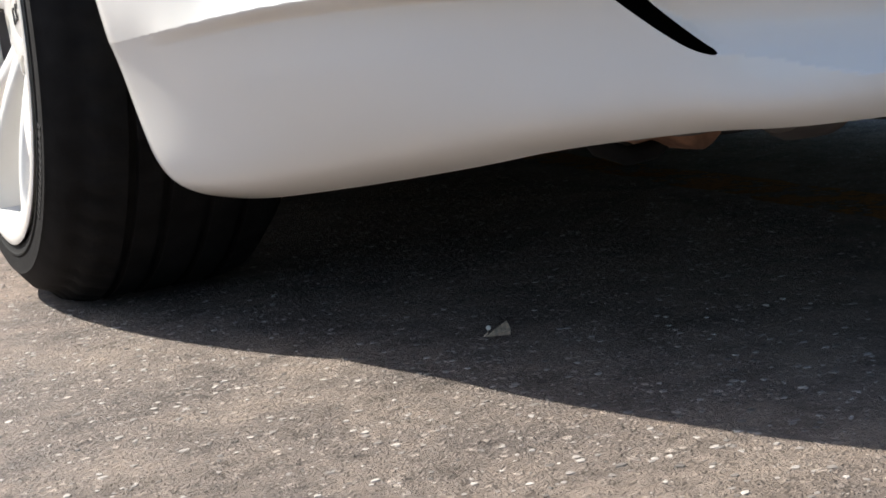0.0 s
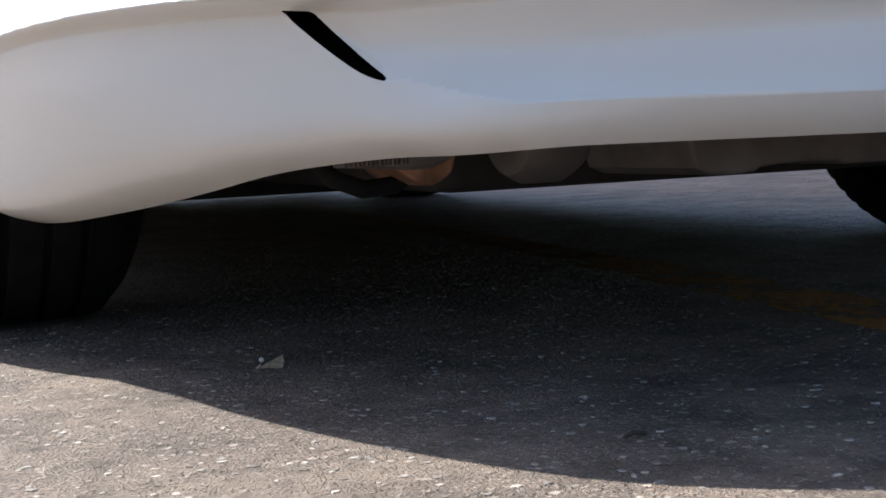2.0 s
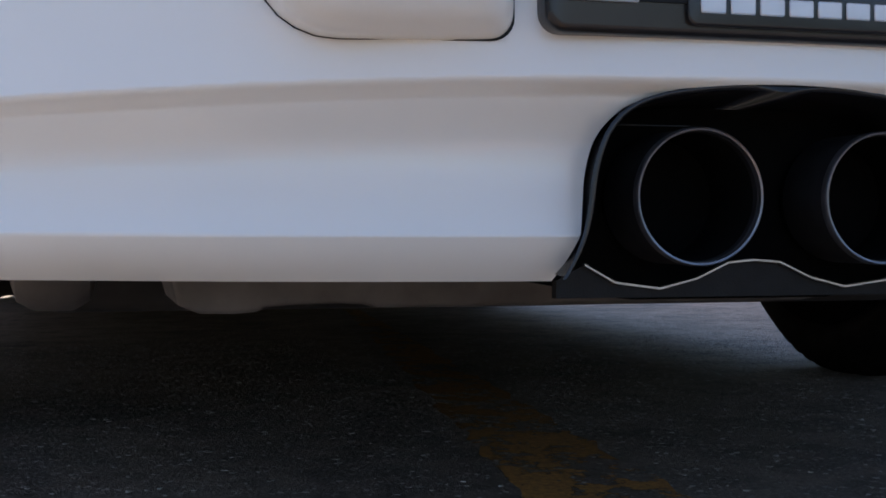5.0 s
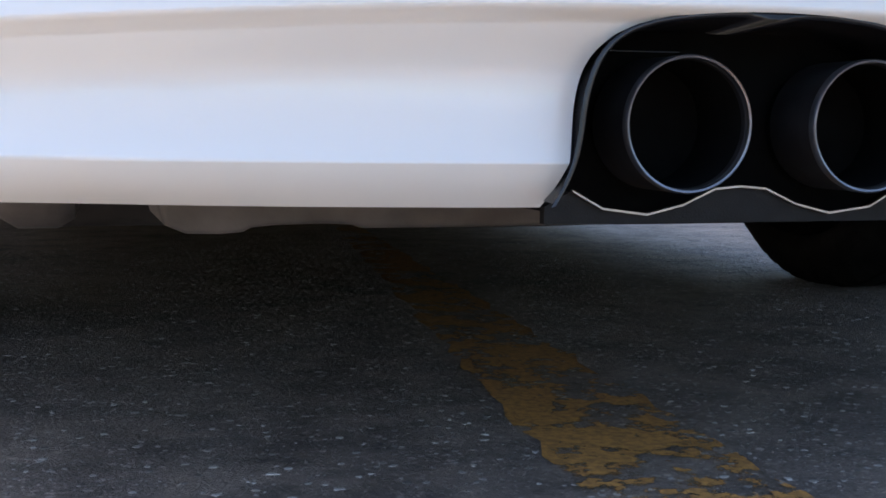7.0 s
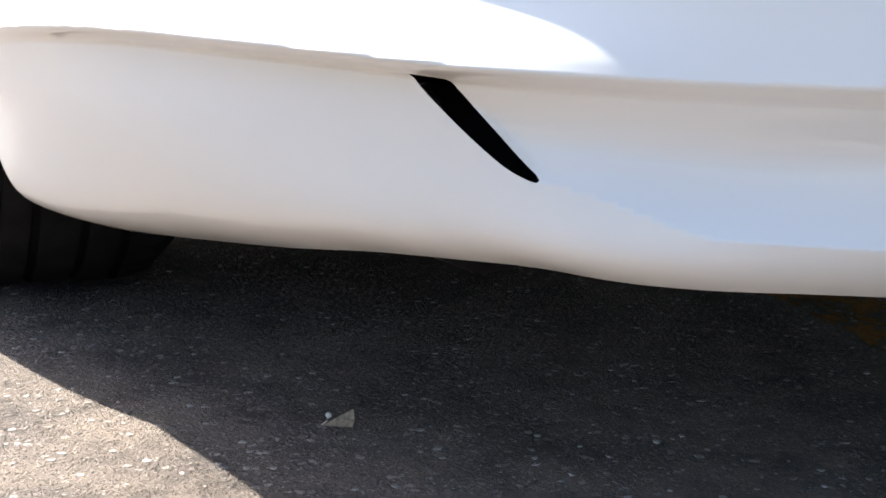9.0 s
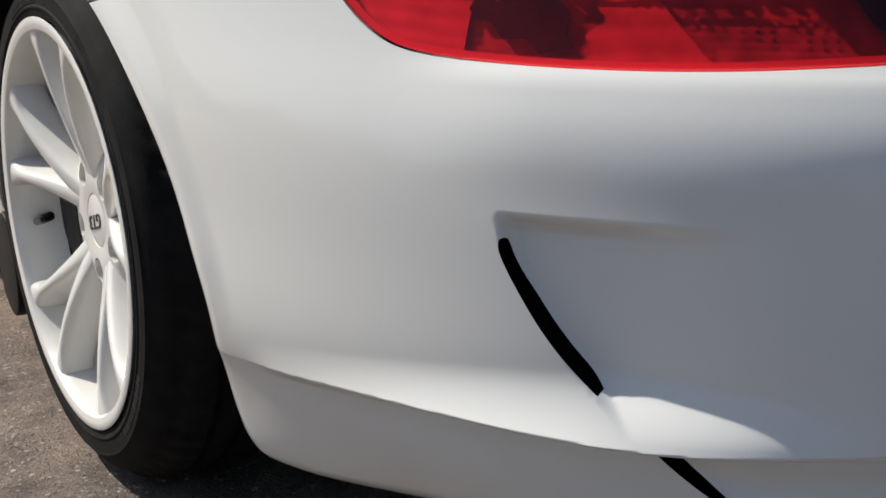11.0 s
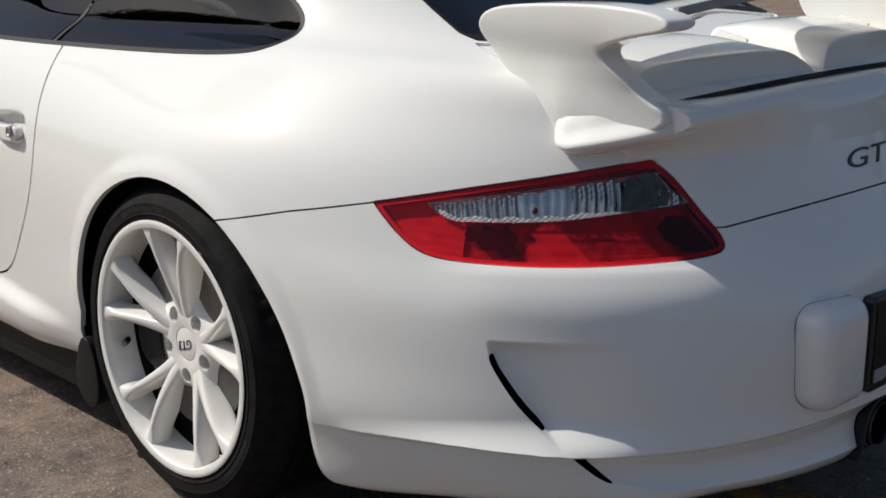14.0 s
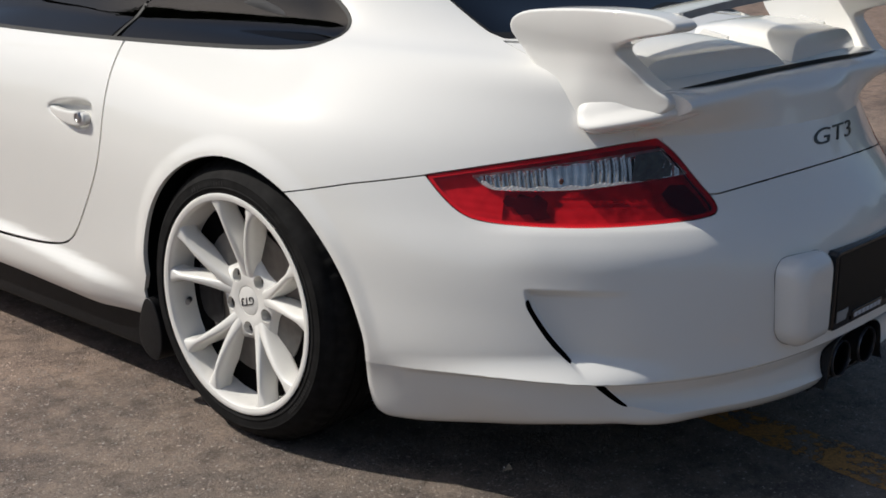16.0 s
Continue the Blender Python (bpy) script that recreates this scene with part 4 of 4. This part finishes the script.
    valve = tube_part("valve", [(.045, .228, -.046), (.026, .209, -.044)], .0065, SEAL, wheel, "short black tyre valve")
    tube_part("valve_cap", [(.027, .210, -.044), (.018, .200, -.043)], .006, STEEL, valve)
    return wheel


HUB_Z = .327
build_wheel("rear_wheel", -.889, 0, HUB_Z, phase=WHEEL_PHASE)
build_wheel("rear_wheel", -.915, 0, HUB_Z, width=.244, side=-1, phase=1.0)
for s in (1, -1):
    build_wheel("front_wheel", -.865, 2.355, .315, .318, .235, s, .4)

# wheel wells and the floor under the car
for s in (1, -1):
    for y0, x0, x1, r in ((0, -.872, -.46, .366), (2.355, -.80, -.46, .35)):
        pts = [(y0 + (r + .022 * float(smooth(1.9, 3.0, a))) * math.cos(a), HUB_Z + (r + .022 * float(smooth(1.9, 3.0, a))) * math.sin(a)) for a in np.linspace(-.5, math.pi + .35, 44)]
        verts, faces = [], []
        for k, (y, z) in enumerate(pts):     # tucked in behind the bumper
            verts += [(s * (x0 + .040 * float(smooth(22, 30, k))), y, z), (s * x1, y, z)]
        for i in range(len(pts) - 1):
            faces.append((2 * i, 2 * i + 1, 2 * i + 3, 2 * i + 2))
        c = len(verts)
        verts.append((s * x1, y0, HUB_Z))
        for i in range(len(pts) - 1):
            faces.append((c, 2 * i + 1, 2 * i + 3))
        mesh_object("wheel_arch_liner", verts, faces, BLACK, car, "black wheel arch liner")
    part("sill_flap", prism_bm(rounded([(.365, .27), (.32, .262), (.292, .19), (.302, .118), (.345, .104), (.40, .15)], 2), "x", s * -.885, s * -.60, .004), BLACK, car, "black plastic flap ahead of the rear wheel")
# black boxes fill the shade under the sills and keep light out
for s in (1, -1):
    xs = sorted((s * -.838, s * -.70))
    part("sill_shade_skirt", box_bm(xs[0], .40, .104, xs[1], 1.98, .26, .010), BLACK, car, "black skirt for the shade under the sill")
# unseen lip, added to keep light from the front out of the underside
part("unseen_front_lip", box_bm(-.70, 3.02, .10, .70, 3.16, .24, .02), BLACK, car, "unseen black front lip, added to block light")
part("floor_pan", box_bm(-.45, -.62, .148, .45, .42, .26, .02), UNDER, car, "dusty dark underbody")
part("floor_pan", box_bm(-.80, .42, .112, .80, 1.96, .22, .01), UNDER, car, "dusty dark underbody")
part("floor_pan", box_bm(-.60, 1.96, .112, .60, 3.04, .24, .01), UNDER, car, "dusty dark underbody")
part("cabin", prism_bm([(-.35, .25), (1.9, .25), (1.7, .85), (1.2, .98), (.2, .98), (-.3, .86)], "x", -.62, .62, .02), INTERIOR, car, "dark cabin seen through tinted glass")


# ---------------------------------------------------------------- tail: plate, pads, pipes
def pillow_bm(outline, back, side, front):
    """A pad on an outline in x and z, its front swelling to a soft pillow."""
    bm = bmesh.new()
    cx, cz = (sum(p[i] for p in outline) / len(outline) for i in (0, 1))
    rings = [[bm.verts.new((x, back, z)) for x, z in outline]]
    for a in range(0, 90, 8):
        k = 1 - math.cos(radians(a))
        y = side + (front - side) * math.sin(radians(a))
        rings.append([bm.verts.new((cx + (x - cx) * (1 - .40 * k), y, cz + (z - cz) * (1 - .34 * k))) for x, z in outline])
    n = len(outline)
    for p, q in zip(rings, rings[1:]):
        for i in range(n):
            bm.faces.new((p[i], p[(i + 1) % n], q[(i + 1) % n], q[i]))
    bm.faces.new(rings[-1])
    bmesh.ops.recalc_face_normals(bm, faces=bm.faces)
    return bm


TAIL_FACE = skin_frame(*(g.ravel() for g in np.meshgrid(np.linspace(.72, 1, 70), np.linspace(2.6, 6.4, 140))))[0]


def gap_band_bm(outline):
    """A thin band that stands a little out of the bumper all round an outline."""
    bm = bmesh.new()
    back = [bm.verts.new((x, -.99, z)) for x, z in outline]
    front = []
    for x, z in outline:
        near = np.argmin((TAIL_FACE[:, 0] + abs(x)) ** 2 + (TAIL_FACE[:, 2] - z) ** 2)
        front.append(bm.verts.new((x, TAIL_FACE[near, 1] - .0010, z)))
    n = len(outline)
    for i in range(n):
        bm.faces.new((back[i], back[(i + 1) % n], front[(i + 1) % n], front[i]))
    bm.faces.new(front)
    bmesh.ops.recalc_face_normals(bm, faces=bm.faces)
    return bm


for s in (1, -1):
    x0, x1 = sorted((s * -.317, s * -.172))
    r = (.046, .014, .026, .042) if s > 0 else (.014, .046, .042, .026)
    pad = part("bumper_pad", pillow_bm(round_rect(x0, .329, x1, .516, r), -1.02, -1.060, -1.094), PAINT, car, "white rounded bumper pad beside the number plate")
    # black band drawn in for the shaded gap round the pad
    part("pad_gap_band", gap_band_bm(round_rect(x0 - .0005, .329 - .0005, x1 + .0005, .516 + .0005, r)), SEAL, pad, "thin black band for the dark gap round the pad")
plate = part("number_plate_frame", prism_bm(round_rect(-.158, .333, .158, .508, (.012,) * 4), "y", -1.05, -1.0845, .005), GLOSS_BLACK, car, "black number plate frame")
part("number_plate", box_bm(-.148, -1.0862, .352, .148, -1.084, .498), BLACK, plate, "dark number plate panel")
for s in (1, -1):
    part("plate_corner", prism_bm([(s * -.144, .351), (s * -.104, .351), (s * -.093, .369), (s * -.093, .375), (s * -.144, .375)], "y", -1.084, -1.0875), PLATE_GREY, plate)
label_plate = part("frame_strip", prism_bm(round_rect(-.073, .339, .073, .363, (.006,) * 4), "y", -1.083, -1.0885, .002), GLOSS_BLACK, plate)
for k in range(7):
    x = -.0655 + k * .0190
    part("printed_bar", box_bm(x, -1.0895, .3465, x + .0160, -1.0883, .3565, .0008, 1), SILVER, label_plate)
badge = text_part("tail_badge", "GT3", .048, .0008, Matrix.Translation((.011, 0, .722)) @ Matrix.Rotation(radians(90), 4, "X") @ Matrix.Diagonal((2.2, .95, 1, 1)), BADGE, car, .3)
for vert in badge.data.vertices:
    x, y, z = vert.co
    vert.co.y = y - .9700 + .354 * (z - .722) + .69 * x * x

# pipes in their black surround
def turned_bm(x, profile, seg=64):
    """A profile of (depth, radius) turned round a tailpipe's axis."""
    v, f = lathe(profile, seg)
    bm = bmesh.new()
    vs = [bm.verts.new((x - p[1], -1.062 + p[0], .2410 + p[2])) for p in v]
    for q in f:
        bm.faces.new([vs[i] for i in q])
    return bm


surround = part("exhaust_surround", prism_bm(rounded([(-.142, .176), (-.132, .225), (-.128, .262), (-.117, .287), (-.093, .301), (-.04, .308), (.04, .308), (.093, .301), (.117, .287), (.128, .262), (.132, .225), (.142, .176)], 1), "y", -.98, -1.0), VOID, car, "black exhaust surround")
verts, faces = [], []
edge = rounded([(-.143, .192), (-.135, .205), (-.128, .225), (-.124, .262), (-.1125, .2875), (-.0885, .3015), (-.04, .3085), (0, .309)], 2, keep=(0, 7))
edge = edge + [(-x, z) for x, z in edge[::-1]]
for x, z in edge:
    k = math.hypot(x, z - .245)
    for y, inset in ((-1.073, .000), (-1.0755, .002), (-1.071, .0045), (-.985, .010)):
        verts.append((x * (1 - inset / max(k, .05)), y + .18 * x * x * 1.0, z - (z - .245) * inset / max(k, .05)))
for i in range(len(edge) - 1):
    for j in range(3):
        faces.append((4 * i + j, 4 * i + j + 1, 4 * i + j + 5, 4 * i + j + 4))
mesh_object("surround_rim", verts, faces, GLOSS_BLACK, surround, "black rolled rim of the exhaust opening")
for x in (-.0525, .0735):
    pipe = part("exhaust_pipe", turned_bm(x, [(.05, .0416), (.002, .0416), (.002, .0392), (.03, .0388)]), DARK_STEEL, car, "round sooty steel tailpipe")
    part("pipe_rim", turned_bm(x, [(.003, .0420), (-.0015, .0420), (-.0028, .0411), (-.0024, .0399), (.004, .0392)]), PIPE_RIM, pipe, "smooth dark steel rim")
    part("soot_lining", turned_bm(x, [(.006, .0388), (.05, .0382), (.22, .0382), (.22, 0)], 48), VOID, pipe, "black sooty inside of the pipe")
skirt = [(-.132, .190), (-.115, .199), (-.095, .188), (-.065, .184), (-.04, .190), (-.018, .200), (0, .2015), (.018, .200), (.04, .190), (.065, .184), (.095, .188), (.115, .199), (.132, .190)]
part("lower_bracket", prism_bm(skirt + [(.132, .179), (-.132, .179)], "y", -1.03, -1.022), BLACK, car, "black bracket under the pipes")
for s in (-1, 1):
    part("bracket_edge", prism_bm([(s * (x + .0), z) for x, z in skirt[1:7]] + [(s * x, z + .0012) for x, z in skirt[1:7]][::-1], "y", -1.034, -1.029), STEEL, car, "bright worn bracket edge")
part("spot_strip", box_bm(-.108, -1.035, .2852, -.046, -1.033, .2858), DARK_STEEL, surround)

# things under the tail
lathe_m = [(-.030, .0), (-.030, .034), (-.026, .046), (-.014, .053), (.014, .053), (.026, .046), (.030, .034), (.030, 0)]
lathe_part("muffler_end", [(x, r) for x, r in lathe_m], ALLOY, car, 40, at=(-.432, -.77, .213), label="dusty alloy muffler end")
lathe_part("muffler_end", [(x, r) for x, r in lathe_m], ALLOY, car, 40, at=(.432, -.77, .213), label="dusty alloy muffler end")
part("heat_shield", prism_bm(rounded([(-.345, .162), (-.295, .161), (-.285, .167), (-.215, .168), (-.205, .163), (.25, .166), (.26, .24), (-.36, .24), (-.352, .185)], 1, keep=(6, 7)), "y", -.70, -.86, .004), ALLOY, car, "dusty grey heat shield")
part("rusty_flange", prism_bm(rounded([(-.555, .185), (-.535, .168), (-.52, .161), (-.508, .166), (-.498, .175), (-.495, .21), (-.56, .21)], 1), "y", -.68, -.76, .004), RUST, car, "rusty steel exhaust flange")
part("muffler", prism_bm(rounded([(-.585, .20), (-.56, .174), (-.50, .178), (-.48, .25), (-.585, .27)], 2), "y", -.60, -.78, .01), ALLOY, car, "dusty alloy silencer box")
tube_part("coolant_hose", [(-.60, -.72, .19), (-.585, -.72, .171), (-.56, -.72, .161), (-.535, -.72, .163), (-.515, -.72, .175), (-.50, -.72, .19)], .0075, RUBBER, car, "black rubber hose")
for k in range(16):
    part("shield_rib", box_bm(-.598 + k * .0034, -.785, .180, -.5962 + k * .0034, -.76, .192, .0006, 1), ALLOY, car)
tube_part("suspension_arm", [(-.30, -.1, .20), (-.62, -.02, .19)], .018, UNDER, car, "dark suspension arm")
tube_part("suspension_arm", [(.30, -.1, .20), (.62, -.02, .19)], .018, UNDER, car, "dark suspension arm")


# ---------------------------------------------------------------- rear wing and deck
wing = new("rear_wing")
wing.parent = car
tagged(wing, "white fixed rear wing on curved struts")
# sections of the strut from its flared foot up: height, front y, rear y, outer x, inner x
STRUT = np.array([(.760, -.740, -.850, -.550, -.505), (.765, -.722, -.876, -.586, -.487), (.772, -.708, -.893, -.602, -.476), (.782, -.697, -.902, -.602, -.474), (.796, -.690, -.902, -.588, -.478),
                  (.812, -.686, -.897, -.573, -.484), (.828, -.690, -.884, -.556, -.490), (.845, -.700, -.862, -.535, -.496)])


def strut_bm(s):
    bm = bmesh.new()
    slopes = spline_slopes(STRUT)
    rings = []
    steps, n = 60, 44
    for i in range(steps + 1):
        q = i / steps * (len(STRUT) - 1)
        k = min(int(q), len(STRUT) - 2)
        t = q - k
        z, yf, yr, xo, xi = STRUT[k] * (1 + 2 * t) * (1 - t) ** 2 + slopes[k] * t * (1 - t) ** 2 + STRUT[k + 1] * t * t * (3 - 2 * t) + slopes[k + 1] * t * t * (t - 1)
        ring = []
        for m in range(n):
            a = 2 * math.pi * m / n
            c, d = math.cos(a), math.sin(a)
            y = (yf + yr) / 2 + (yf - yr) / 2 * math.copysign(abs(c) ** .8, c)
            low = 1 - float(smooth(.80, .88, np.array(z)))
            x = (xo + xi) / 2 + (xo - xi) / 2 * math.copysign(abs(d) ** (.55 if c > 0 else 1.0), d) + .55 * max(0, -.68 - y) * low
            ring.append(bm.verts.new((s * x, y, z + .24 * max(0, -.73 - y) * low)))
        rings.append(ring)
    for r0, r1 in zip(rings, rings[1:]):
        for m in range(n):
            bm.faces.new((r0[m], r0[(m + 1) % n], r1[(m + 1) % n], r1[m]))
    bm.faces.new(rings[0][::-1])
    bm.faces.new(rings[-1])
    return bm


horn = rounded([(-.715, .790), (-.690, .825), (-.640, .862), (-.588, .905), (-.550, .945), (-.540, .975), (-.560, 1.0), (-.62, 1.013), (-.78, 1.022), (-.90, 1.017), (-.947, 1.003), (-.942, .985), (-.87, .972), (-.805, .952), (-.798, .936), (-.83, .905), (-.862, .872), (-.905, .850), (-.895, .822), (-.80, .790)], 2)
horn = [(y + .029, z - .008) for y, z in horn]
for s in (1, -1):
    part("strut_foot", strut_bm(s), PAINT, wing, "white flared foot of the wing strut", sharp=70)
    a, b = s * -.545, s * -.481
    bm = prism_bm(horn, "x", min(a, b), max(a, b), .017, 5)
    for k in range(18):
        bmesh.ops.bisect_plane(bm, geom=bm.verts[:] + bm.edges[:] + bm.faces[:], plane_co=(0, -.54 - .02 * k, 0), plane_no=(0, 1, 0))
    for k in range(7):
        bmesh.ops.bisect_plane(bm, geom=bm.verts[:] + bm.edges[:] + bm.faces[:], plane_co=(0, 0, .83 + .02 * k), plane_no=(0, 0, 1))
    for vert in bm.verts:     # the lower strut leans in towards the tail
        x, y, z = vert.co
        vert.co.x = x + s * .28 * max(0, -.69 - y) * (1 - float(smooth(.83, .95, np.array(z))))
        if abs(x) > .51:     # the horn bulges out over the hollow side of the strut
            vert.co.x -= s * (.012 * float(smooth(.92, .985, np.array(z))) - .006 * float(smooth(.84, .88, np.array(z)) * smooth(.96, .92, np.array(z))))
    part("wing_strut", bm, PAINT, wing, "white curved wing strut with a rounded horn", sharp=60)


def blade_bm(outline):
    """The blade: one section drawn across the car, bowed upward in the middle."""
    bm = bmesh.new()
    rings = []
    for i in range(25):
        x = -.49 + .98 * i / 24
        lift = .022 * (1 - (x / .49) ** 2)
        rings.append([bm.verts.new((x, y + .018, z - .003 + lift)) for y, z in outline])
    n = len(outline)
    for p, q in zip(rings, rings[1:]):
        for k in range(n):
            bm.faces.new((p[k], p[(k + 1) % n], q[(k + 1) % n], q[k]))
    bm.faces.new(rings[0])
    bm.faces.new(rings[-1][::-1])
    return bm


part("wing_blade", blade_bm(rounded([(-.735, .980), (-.745, .992), (-.82, 1.007), (-.895, 1.012), (-.897, 1.002), (-.82, .992), (-.745, .975)], 2, keep=(3, 4))), PAINT, wing, "white bowed wing blade", sharp=50)
part("wing_flap", blade_bm([(-.8975, .999), (-.8975, 1.0135), (-.905, 1.0135), (-.905, .998)]), PLATE_GREY, wing, "grey trailing strip of the wing blade", smooth=False)
def tail_sweep(x):
    return .012 * (x / .45) ** 2


def lip_drop(x):
    return .010 * (x / .45) ** 2


def skin_line(z):
    """Plan outline of the tail at one height."""
    us = np.linspace(.3, 1, 60)
    vs = np.linspace(7, 10, 200)
    out = []
    for u in us:
        p = plain_skin(np.full(200, u), vs)
        k = int(np.argmin(np.abs(p[:, 2] - z)))
        out.append((-p[k, 0], p[k, 1]))
    out = np.array(out)[::-1]
    return lambda x: float(np.interp(abs(x), out[:, 0], out[:, 1]))


LID_BASE, LID_LOW, LID_MIDDLE, LID_HIGH, LID_TOP = (skin_line(z) for z in (.738, .766, .797, .826, .846))


def tail_lip_bm():
    """The raised tail edge between the struts, running down into the lid."""
    bm = bmesh.new()
    rings = []
    for x in np.linspace(-.475, .475, 41):
        k = tail_sweep(x)
        low, mid = LID_LOW(x) - .001, min(LID_MIDDLE(x) - .003, .45 * LID_LOW(x) + .55 * (-.926 + k))
        base = LID_BASE(x) + .003
        ring = rounded([(-.60, .800), (-.60, .884), (-.75 + k, .879), (-.85 + k, .8695), (-.902 + k, .859), (min(-.922 + k, LID_TOP(x) - .002), .846), (min(-.9235 + k, LID_HIGH(x) - .004), .826), (mid, .797), (low, .766), (base, .738), (base + .06, .735)], 2, keep=(0, 1, 9, 10))
        rings.append([bm.verts.new((x, y, z - lip_drop(x) * float(smooth(.80, .86, np.array(z))))) for y, z in ring])
    n = len(rings[0])
    for p, q in zip(rings, rings[1:]):
        for k in range(n):
            bm.faces.new((p[k], p[(k + 1) % n], q[(k + 1) % n], q[k]))
    bm.faces.new(rings[0])
    bm.faces.new(rings[-1][::-1])
    return bm


part("tail_lip", tail_lip_bm(), PAINT, car, "white raised tail edge of the engine lid", sharp=60)
xs = np.linspace(-.44, .44, 41)
front = [(x, -.868 + tail_sweep(x), .8672 - lip_drop(x)) for x in xs]
rear = [(x, y - .022 * max(0, 1 - (x / .44) ** 6), z - .0043 * max(0, 1 - (x / .44) ** 6)) for x, y, z in front]
bm = bmesh.new()
va, vb = [bm.verts.new(p) for p in front], [bm.verts.new(p) for p in rear[1:-1]]
vb = [va[0]] + vb + [va[-1]]
for k in range(40):
    bm.faces.new([v for v in dict.fromkeys((va[k], va[k + 1], vb[k + 1], vb[k]))])
bmesh.ops.solidify(bm, geom=bm.faces[:], thickness=.003)
part("deck_slot", bm, BLACK, car, "black air slot across the deck", smooth=False)


def scoop_bm(face):
    """A rounded scoop: a flat shaded rear face, its top running forward into the deck."""
    bm = bmesh.new()
    rings = []
    middle = (face[0][0] + face[-1][0]) / 2
    face = rounded(face, 2, keep=(0, len(face) - 1))
    for t, k in ((0, .97), (.006, .992), (.018, 1.0), (.25, 1.02), (.5, 1.02), (.75, .94), (1.0, .70)):
        ring = []
        for x, z in face:
            xs = middle + (x - middle) * (1 - .10 * t) * (.985 if t == 0 else 1)
            y = -.858 + .055 * (x / .43) ** 2 + .27 * t
            ring.append(bm.verts.new((xs, y, .845 + (z - .845) * k + .03 * t)))
        rings.append(ring)
    n = len(face)
    for p, q in zip(rings, rings[1:]):
        for k in range(n - 1):
            bm.faces.new((p[k], p[k + 1], q[k + 1], q[k]))
    bm.faces.new(rings[0])
    bm.faces.new(rings[-1][::-1])
    return bm


for face, x in (([(-.480, .845), (-.475, .883), (-.452, .903), (-.415, .911), (-.263, .917), (-.136, .916), (-.085, .905), (-.012, .866), (-.006, .845)], -.04),
                ([(.012, .845), (.016, .895), (.030, .915), (.07, .923), (.128, .925), (.297, .922), (.36, .908), (.435, .872), (.44, .845)], .42)):
    scoop = part("air_scoop", scoop_bm(face), PAINT, car, "white raised air scoop on the deck", sharp=50)
    part("vent_fin", prism_bm([(-.725, .905), (-.725, .9185), (-.66, .932), (-.645, .915)], "x", x - .004, x + .004, .0015), PAINT, scoop, "small white fin on the scoop")


# ---------------------------------------------------------------- door handle
def build_handle(s):
    h = new("door_handle")
    h.parent = car
    tagged(h, "white door handle with key lock")
    skin_part("handle_bowl", PAINT, h, list(np.linspace(-.78, -.50, 50)), list(np.linspace(6.2, 8.2, 40)), [inside(handle_field, -.0015)], (s,), 0, 0, "",
              lambda u, p: .0015 * smooth(-.03, .06, handle_shape(p)) - .024 * smooth(.08, .55, handle_shape(p)) - .001)
    bm = prism_bm(rounded([(.550, .666), (.550, .703), (.62, .698), (.70, .694), (.738, .699), (.742, .683), (.70, .668), (.62, .662)], 2), "x", min(s * -.899, s * -.876), max(s * -.899, s * -.876), .008, 4)
    for vert in bm.verts:     # its front end sinks into the bowl
        vert.co.x += s * .020 * float(smooth(.60, .74, np.array(vert.co.y)))
    part("handle_grip", bm, PAINT, h)
    lathe_part("lock", [(s * -.9030, 0), (s * -.9030, .006), (s * -.9045, .0075), (s * -.9045, .0115), (s * -.9025, .013), (s * -.89, .0135)], STEEL, h, 24, at=(0, .574, .688))


for s in (1, -1):
    build_handle(s)


# ---------------------------------------------------------------- litter on the ground
leaf_bm = bmesh.new()
pts = [(-.012, -.004, .001), (-.002, -.0065, .0012), (.010, -.0085, .001), (.0125, -.002, .005), (.012, .006, .0105), (.004, .003, .0075), (-.005, -.001, .004)]
mid = leaf_bm.verts.new((.004, -.002, .0032))
vs = [leaf_bm.verts.new(p) for p in pts]
for k in range(len(vs)):
    leaf_bm.faces.new((mid, vs[k], vs[(k + 1) % len(vs)]))
bmesh.ops.solidify(leaf_bm, geom=leaf_bm.faces[:], thickness=.0006)
leaf = part("leaf", leaf_bm, LEAF, smooth=False)
leaf.matrix_world = pose(-.597, -.563, .0015, 0, 0, -12)
tagged(leaf, "small dry curled leaf on the asphalt", "leaf")
bud_bm = bmesh.new()
bmesh.ops.create_icosphere(bud_bm, subdivisions=2, radius=.0024)
bud = part("bud", bud_bm, BUD, leaf, "pale bud")
bud.matrix_local = pose(-.0075, -.002, .0085)
tube_part("stem", [(-.0125, -.003, .0015), (-.0085, -.002, .004), (-.0075, -.002, .0078)], .0007, LEAF, leaf)
twig = tube_part("twig", [(-.009, 0, .002), (0, .0015, .0035), (.009, 0, .002)], .0016, TWIG, None)
twig.matrix_world = pose(-.472, -.963, .0005, 0, 0, 8)
tagged(twig, "short dark twig lying on the asphalt", "twig")
